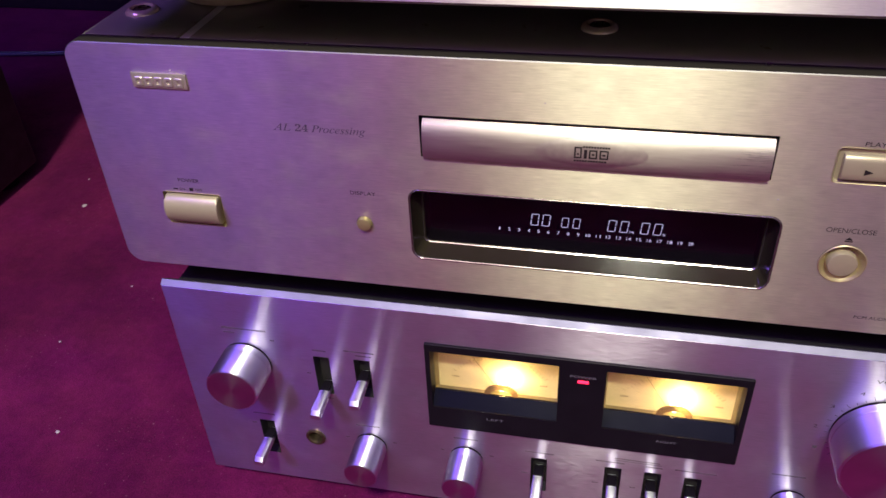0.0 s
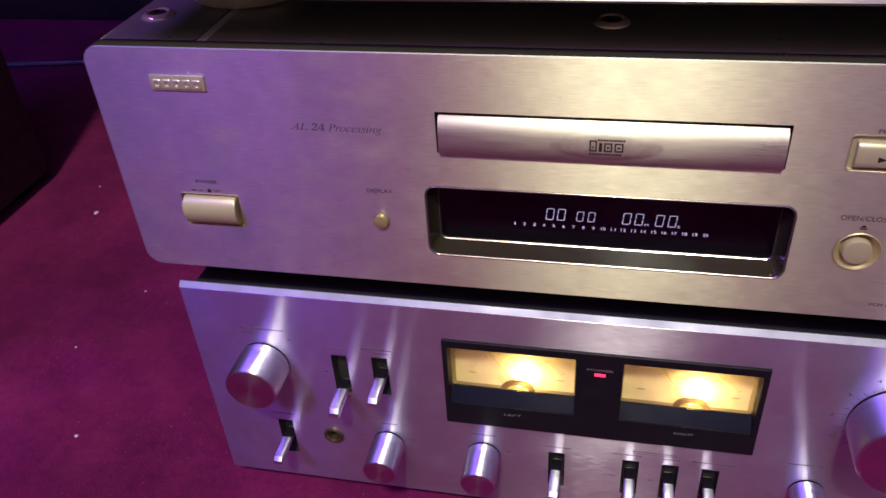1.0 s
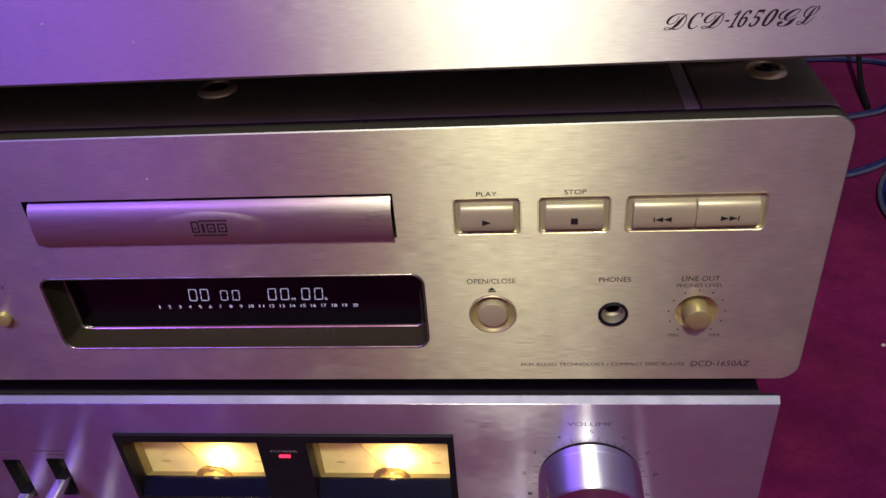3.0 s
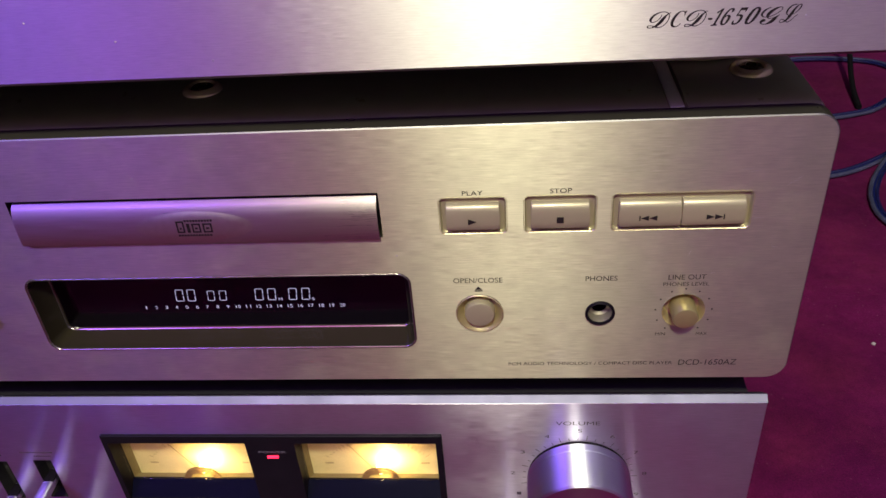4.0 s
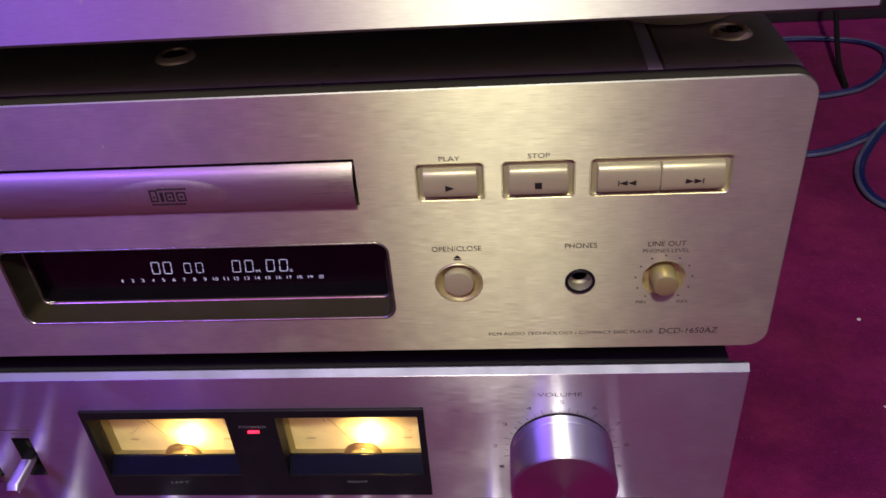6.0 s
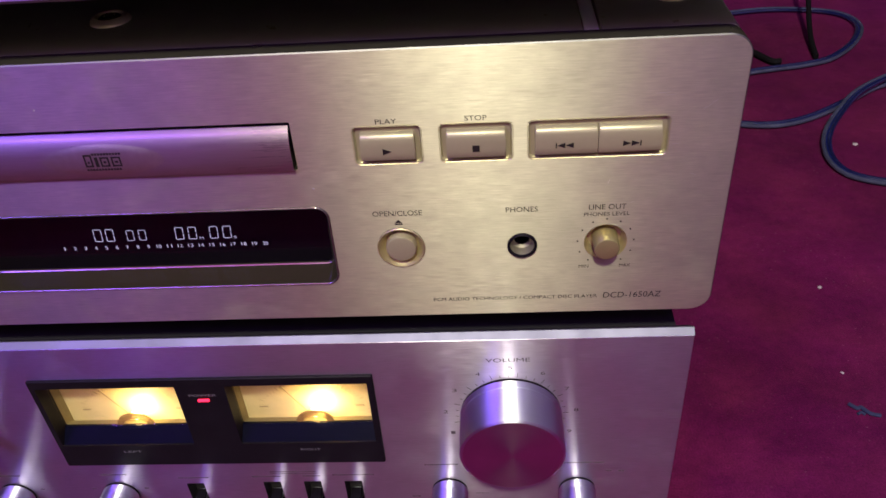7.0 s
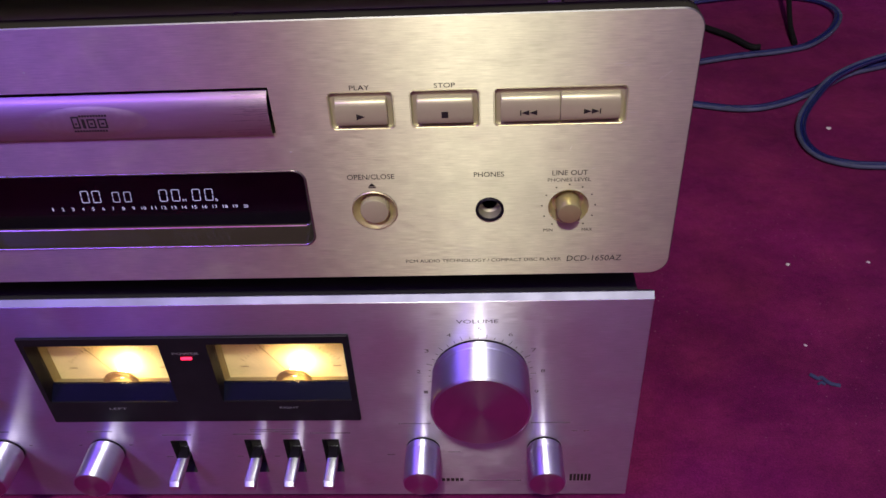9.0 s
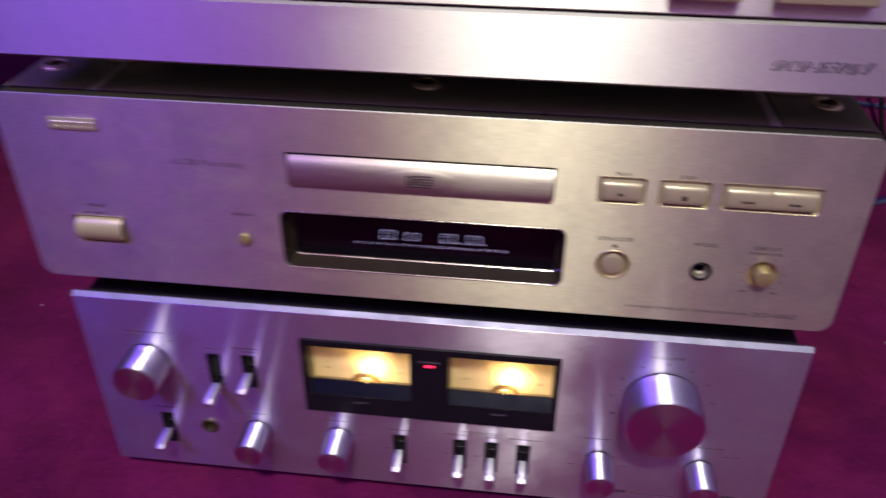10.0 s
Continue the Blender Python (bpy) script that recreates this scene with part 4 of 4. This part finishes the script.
part("knob_body", lathe([(0.0048, 0.0038), (0.0046, -0.0044), (0.0043, -0.0049), (0.0038, -0.0051), (0, -0.0051)], 44), KNOB_GOLD, well, "satin gold knob", at=(LO[0], 0, LO[1]))
letters("line_out_lettering", "LINE OUT", 0.1688, 0.1820, 0.2162, 0.2184, 0.0, INK, face)
letters("phones_level_lettering", "PHONES LEVEL", 0.1672, 0.1834, 0.2134, 0.2150, 0.0, INK, face)
letters("min_lettering", "MIN", 0.1662, 0.1698, 0.1900, 0.1914, 0.0, INK, face)
letters("max_lettering", "MAX", 0.1812, 0.1852, 0.1900, 0.1914, 0.0, INK, face)
for k in range(11):
    a = radians(234 - k * 28.8)
    part("level_dot", lathe([(0.00034, 0.0), (0.00034, -0.00008), (0, -0.00008)], 10), INK, face, at=(LO[0] + 0.0102 * math.cos(a), 0.0, LO[1] + 0.0102 * math.sin(a)))
letters("technology_lettering", "PCM AUDIO TECHNOLOGY / COMPACT DISC PLAYER", 0.1108, 0.1738, 0.1752, 0.1768, 0.0, INK, face)
letters("model_lettering", "DCD-1650AZ", 0.1760, 0.1980, 0.1748, 0.1776, 0.0, INK, face, 0.08)

# ---- the pale player on top ----
TX0, TX1, TY, TZ = -0.2105, 0.2238, -0.0125, 0.3040
top = thing("upper_disc_player", (0.0066, 0.17, 0.2786), "pale champagne disc player standing on the darker one below", "disc player", "stacked players")
lower = part("lower_fascia", plate((TX0, TX1, TZ, 0.3350, 0.0012), [], TY, TY + 0.016, 0.0012), PALE, top, "pale brushed lower fascia with a script model name")
rim_and_sides(lower)
part("upper_fascia", plate((TX0, TX1, 0.3360, 0.4240, 0.0030), [], TY + 0.0004, TY + 0.016, 0.0008), PALE, top, "pale brushed upper fascia")
part("joint_strip", box(TX0 + 0.001, TX1 - 0.001, TY + 0.003, TY + 0.0155, 0.3344, 0.3366), BLACK, top, "dark joint between the fascias")
part("chassis", box(TX0 + 0.002, TX1 - 0.002, TY + 0.0162, 0.335, 0.3030, 0.4220, 0.002), BLACK_MATT, top, "dark steel case")
for bx0, bx1 in ((0.1057, 0.1340), (0.1472, 0.1863)):
    part("push_key", box(bx0, bx1, TY - 0.0050, TY + 0.001, 0.3432, 0.3560, 0.0015, 3), BUTTON, top, "pale gold push key")
# the model name, DCD-1650GL, in a sloping script
for text, u0, u1, v0, v1, lean in (("D", 0.0, 0.155, 0.0, 0.97, 0.25), ("C", 0.155, 0.258, 0.0, 0.97, 0.30), ("D", 0.245, 0.395, 0.0, 0.97, 0.25), ("-", 0.400, 0.428, 0.36, 0.47, 0.0),
                                   ("1", 0.420, 0.500, 0.0, 1.0, 0.75), ("6", 0.482, 0.568, 0.0, 1.0, 0.6), ("5", 0.556, 0.655, 0.0, 1.0, 0.65), ("0", 0.642, 0.738, 0.0, 1.0, 0.6), ("G", 0.740, 0.880, -0.06, 0.97, 0.25), ("L", 0.866, 1.0, 0.0, 1.08, 0.32)):
    letters("model_lettering", styled(text, 0x1D468 if text == "C" else 0x1D4D0), 0.1522 + 0.0414 * u0, 0.1522 + 0.0414 * u1, 0.3143 + 0.0048 * v0, 0.3143 + 0.0048 * v1, TY, INK, lower, lean)
for fx in (-0.1695, 0.1825):
    for fy in (0.0748, 0.290):
        f = part("foot", lathe([(0, 0), (0.0255, 0), (0.0275, 0.0012), (0.0280, 0.0060), (0.0275, 0.0220), (0.0255, 0.0246), (0, 0.0246)], 48, "z"), BLACK, top, "round black foot", at=(fx, fy, 0.2786))
        part("foot_ring", lathe([(0.0262, 0.0004), (0.0280, 0.0008), (0.0287, 0.0030), (0.0284, 0.0080), (0.0278, 0.0084)], 48, "z"), SCREW, f, "polished gold ring round the foot", at=(fx, fy, 0.2786))

# ---- the black loudspeaker at the side ----
spk = thing("floor_loudspeaker", (-0.68, 0.15, 0.0), "black loudspeaker cabinet standing on the carpet", "loudspeaker")
part("cabinet", box(-0.815, -0.545, -0.03, 0.326, 0.012, 0.72, 0.004, 3), BLACK_MATT, spk, "black vinyl-covered box")
part("grille", box(-0.805, -0.555, -0.046, -0.0302, 0.03, 0.70, 0.005, 3), BLACK_MATT, spk, "black cloth grille")
for fx in (-0.79, -0.57):
    for fy in (-0.005, 0.30):
        part("foot", lathe([(0, 0), (0.014, 0), (0.012, 0.0122), (0, 0.0122)], 20, "z"), RUBBER, spk, at=(fx, fy, 0))


# ---- cables on the carpet ----
def twin_cable(points, label):
    at = points[0]
    c = thing("speaker_cable", at, label, "cable", "speaker cables")
    for s, jacket, look_of in ((-0.0026, JACKET, "deep blue jacket"), (0.0026, JACKET_PALE, "pale translucent jacket")):
        part("strand", tube([Vector(p) - Vector(at) for p in points], 0.0020, 10, 8, side=s), jacket, c, look_of, at=at)
    part("web", tube([Vector(p) - Vector(at) for p in points], 0.0011, 8, 8), CORE, c, "deep blue web between the strands", at=at)
    return c


def on_floor(pts, z=0.0030):
    return [(x, y, z) for x, y in pts]


twin_cable(on_floor([(0.20, 0.49), (0.30, 0.515), (0.386, 0.540), (0.420, 0.548), (0.456, 0.555), (0.489, 0.5685), (0.525, 0.606), (0.545, 0.650), (0.535, 0.684), (0.50, 0.700), (0.45, 0.705), (0.38, 0.69), (0.30, 0.66)]), "clear and blue twin speaker cable in a loop on red carpet")
twin_cable(on_floor([(0.20, 0.50), (0.30, 0.460), (0.3536, 0.441), (0.379, 0.434), (0.405, 0.4354), (0.434, 0.4477), (0.468, 0.4706), (0.504, 0.498), (0.535, 0.511), (0.62, 0.54), (0.75, 0.56), (0.95, 0.55)]), "clear and blue twin speaker cable across red carpet")
twin_cable([(0.75, 0.575, 0.003), (0.62, 0.552, 0.004), (0.545, 0.522, 0.0085), (0.487, 0.483, 0.0095), (0.452, 0.443, 0.005), (0.431, 0.407, 0.003), (0.423, 0.373, 0.003), (0.428, 0.349, 0.003), (0.445, 0.336, 0.003), (0.468, 0.331, 0.003), (0.53, 0.33, 0.003), (0.62, 0.345, 0.003), (0.78, 0.36, 0.003)], "clear and blue twin speaker cable bent back on itself")
twin_cable(on_floor([(-0.95, 0.57), (-0.86, 0.585), (-0.783, 0.595), (-0.70, 0.606), (-0.60, 0.62), (-0.45, 0.64), (-0.25, 0.62)]), "bluish twin speaker cable behind the stack")
wire = [(0.4745, 0.572, 0.0032), (0.480, 0.61, 0.008), (0.489, 0.655, 0.022), (0.500, 0.71, 0.055), (0.506, 0.745, 0.12), (0.508, 0.752, 0.30)]
tagged(part("power_lead", tube([Vector(p) - Vector(wire[0]) for p in wire], 0.0029), RUBBER, None, at=wire[0]), "black mains lead rising at the dark wall", "cable")
wire = [(0.26, 0.70, 0.0038), (0.34, 0.665, 0.0038), (0.404, 0.6026, 0.0038), (0.4260, 0.566, 0.0038), (0.436, 0.5635, 0.0038)]
tagged(part("signal_lead", tube([Vector(p) - Vector(wire[0]) for p in wire], 0.0034), RUBBER, None, at=wire[0]), "thin black lead lying on the carpet", "cable")


# ---- lint on the carpet ----
def lint(x, y, size, mat, seed, label):
    rnd = random.Random(seed)
    bm = bmesh.new()
    bmesh.ops.create_icosphere(bm, subdivisions=2, radius=size)
    for v in bm.verts:
        v.co *= rnd.uniform(0.55, 1.3)
        v.co.z = abs(v.co.z) * 0.5
    tagged(part("lint", bm, mat, None, at=(x, y, 0.0)), label, "lint", "bits of lint")


for k, (x, y, s) in enumerate(((0.4533, 0.3984, 0.0021), (0.3610, 0.2070, 0.0014), (-0.4670, 0.2750, 0.0024), (0.4180, 0.2080, 0.0013), (0.348, 0.125, 0.0010), (-0.49, 0.32, 0.0010), (0.318, 0.000, 0.0012), (-0.330, 0.02, 0.0014), (-0.36, 0.17, 0.0009), (0.30, 0.31, 0.0010), (-0.30, -0.06, 0.0010), (0.345, -0.02, 0.0010), (0.28, -0.035, 0.0012), (-0.38, 0.10, 0.0009))):
    lint(x, y, s, LINT, 40 + k, "white bit of lint on red carpet")
scrap = [(0.3425, 0.0985, 0.0012), (0.3460, 0.0945, 0.0016), (0.3485, 0.0955, 0.0014), (0.3520, 0.0905, 0.0016), (0.3575, 0.0890, 0.0012)]
tagged(part("fluff", tube([Vector(p) - Vector(scrap[0]) for p in scrap], 0.0012, 6, 5), LINT_BLUE, None, at=scrap[0]), "dark blue twist of fluff on red carpet", "lint", "bits of lint")
scrap = [(0.3450, 0.0905, 0.0010), (0.3472, 0.0918, 0.0012), (0.3492, 0.0902, 0.0010)]
tagged(part("fluff", tube([Vector(p) - Vector(scrap[0]) for p in scrap], 0.0009, 6, 5), LINT_BLUE, None, at=scrap[0]), "dark blue wisp of fluff on red carpet", "lint", "bits of lint")


# ---- dust and small scratches on the fascias ----
def speck(parent, x, y, z, r, seed, name="dust_speck"):
    rnd = random.Random(seed)
    bm = bmesh.new()
    bmesh.ops.create_icosphere(bm, subdivisions=1, radius=r)
    for v in bm.verts:
        v.co *= rnd.uniform(0.6, 1.3)
        v.co.y = -abs(v.co.y) * 0.4
    part(name, bm, LINT, parent, at=(x, y, z))


def scratch(parent, x, y, z, length, tilt, seed):
    rnd = random.Random(seed)
    bm = bmesh.new()
    w = 0.00009
    pts = [(-length / 2 + length * k / 5, rnd.uniform(-1, 1) * 0.00018) for k in range(6)]
    lo = [bm.verts.new((px, 0, pz - w * (1 - abs(k - 2.5) / 2.7))) for k, (px, pz) in enumerate(pts)]
    hi = [bm.verts.new((px, 0, pz + w * (1 - abs(k - 2.5) / 2.7))) for k, (px, pz) in enumerate(pts)]
    for k in range(5):
        bm.faces.new((lo[k], lo[k + 1], hi[k + 1], hi[k]))
    bmesh.ops.rotate(bm, verts=bm.verts[:], cent=(0, 0, 0), matrix=Matrix.Rotation(-radians(tilt), 3, "Y"))
    part("scratch", bm, SCRATCH, parent, at=(x, y - 0.00005, z), smooth=0)


SCRATCH = plain("bare_scratch", (0.78, 0.74, 0.70), 0.45, 0.6, 0.1, 300)
for k, (x, z, r) in enumerate(((-0.0175, 0.2637, 0.0004), (-0.1700, 0.2693, 0.0005), (0.0717, 0.2290, 0.0004), (-0.1235, 0.2300, 0.0003), (0.0420, 0.1780, 0.0003), (-0.1480, 0.1850, 0.0003))):
    speck(face, x, 0.0, z, r, 300 + k)
for k, (x, z, r) in enumerate(((-0.0280, 0.3237, 0.0004), (-0.0020, 0.3170, 0.0004), (0.1950, 0.3163, 0.0004), (0.0260, 0.3100, 0.0003))):
    speck(lower, x, TY, z, r, 320 + k)
for k, (x, z, length, tilt) in enumerate(((0.2061, 0.2560, 0.0034, 35), (0.2075, 0.2575, 0.0026, 30), (0.2046, 0.2552, 0.0022, 42), (0.1964, 0.2420, 0.0040, 10), (0.1753, 0.2280, 0.0030, 65), (0.1840, 0.2190, 0.0026, 20), (0.1905, 0.2610, 0.0060, 6), (0.1930, 0.2602, 0.0044, 8), (0.2035, 0.2300, 0.0030, -25), (-0.1420, 0.2250, 0.0030, 40))):
    scratch(face, x, 0.0, z, length, tilt, 340 + k)
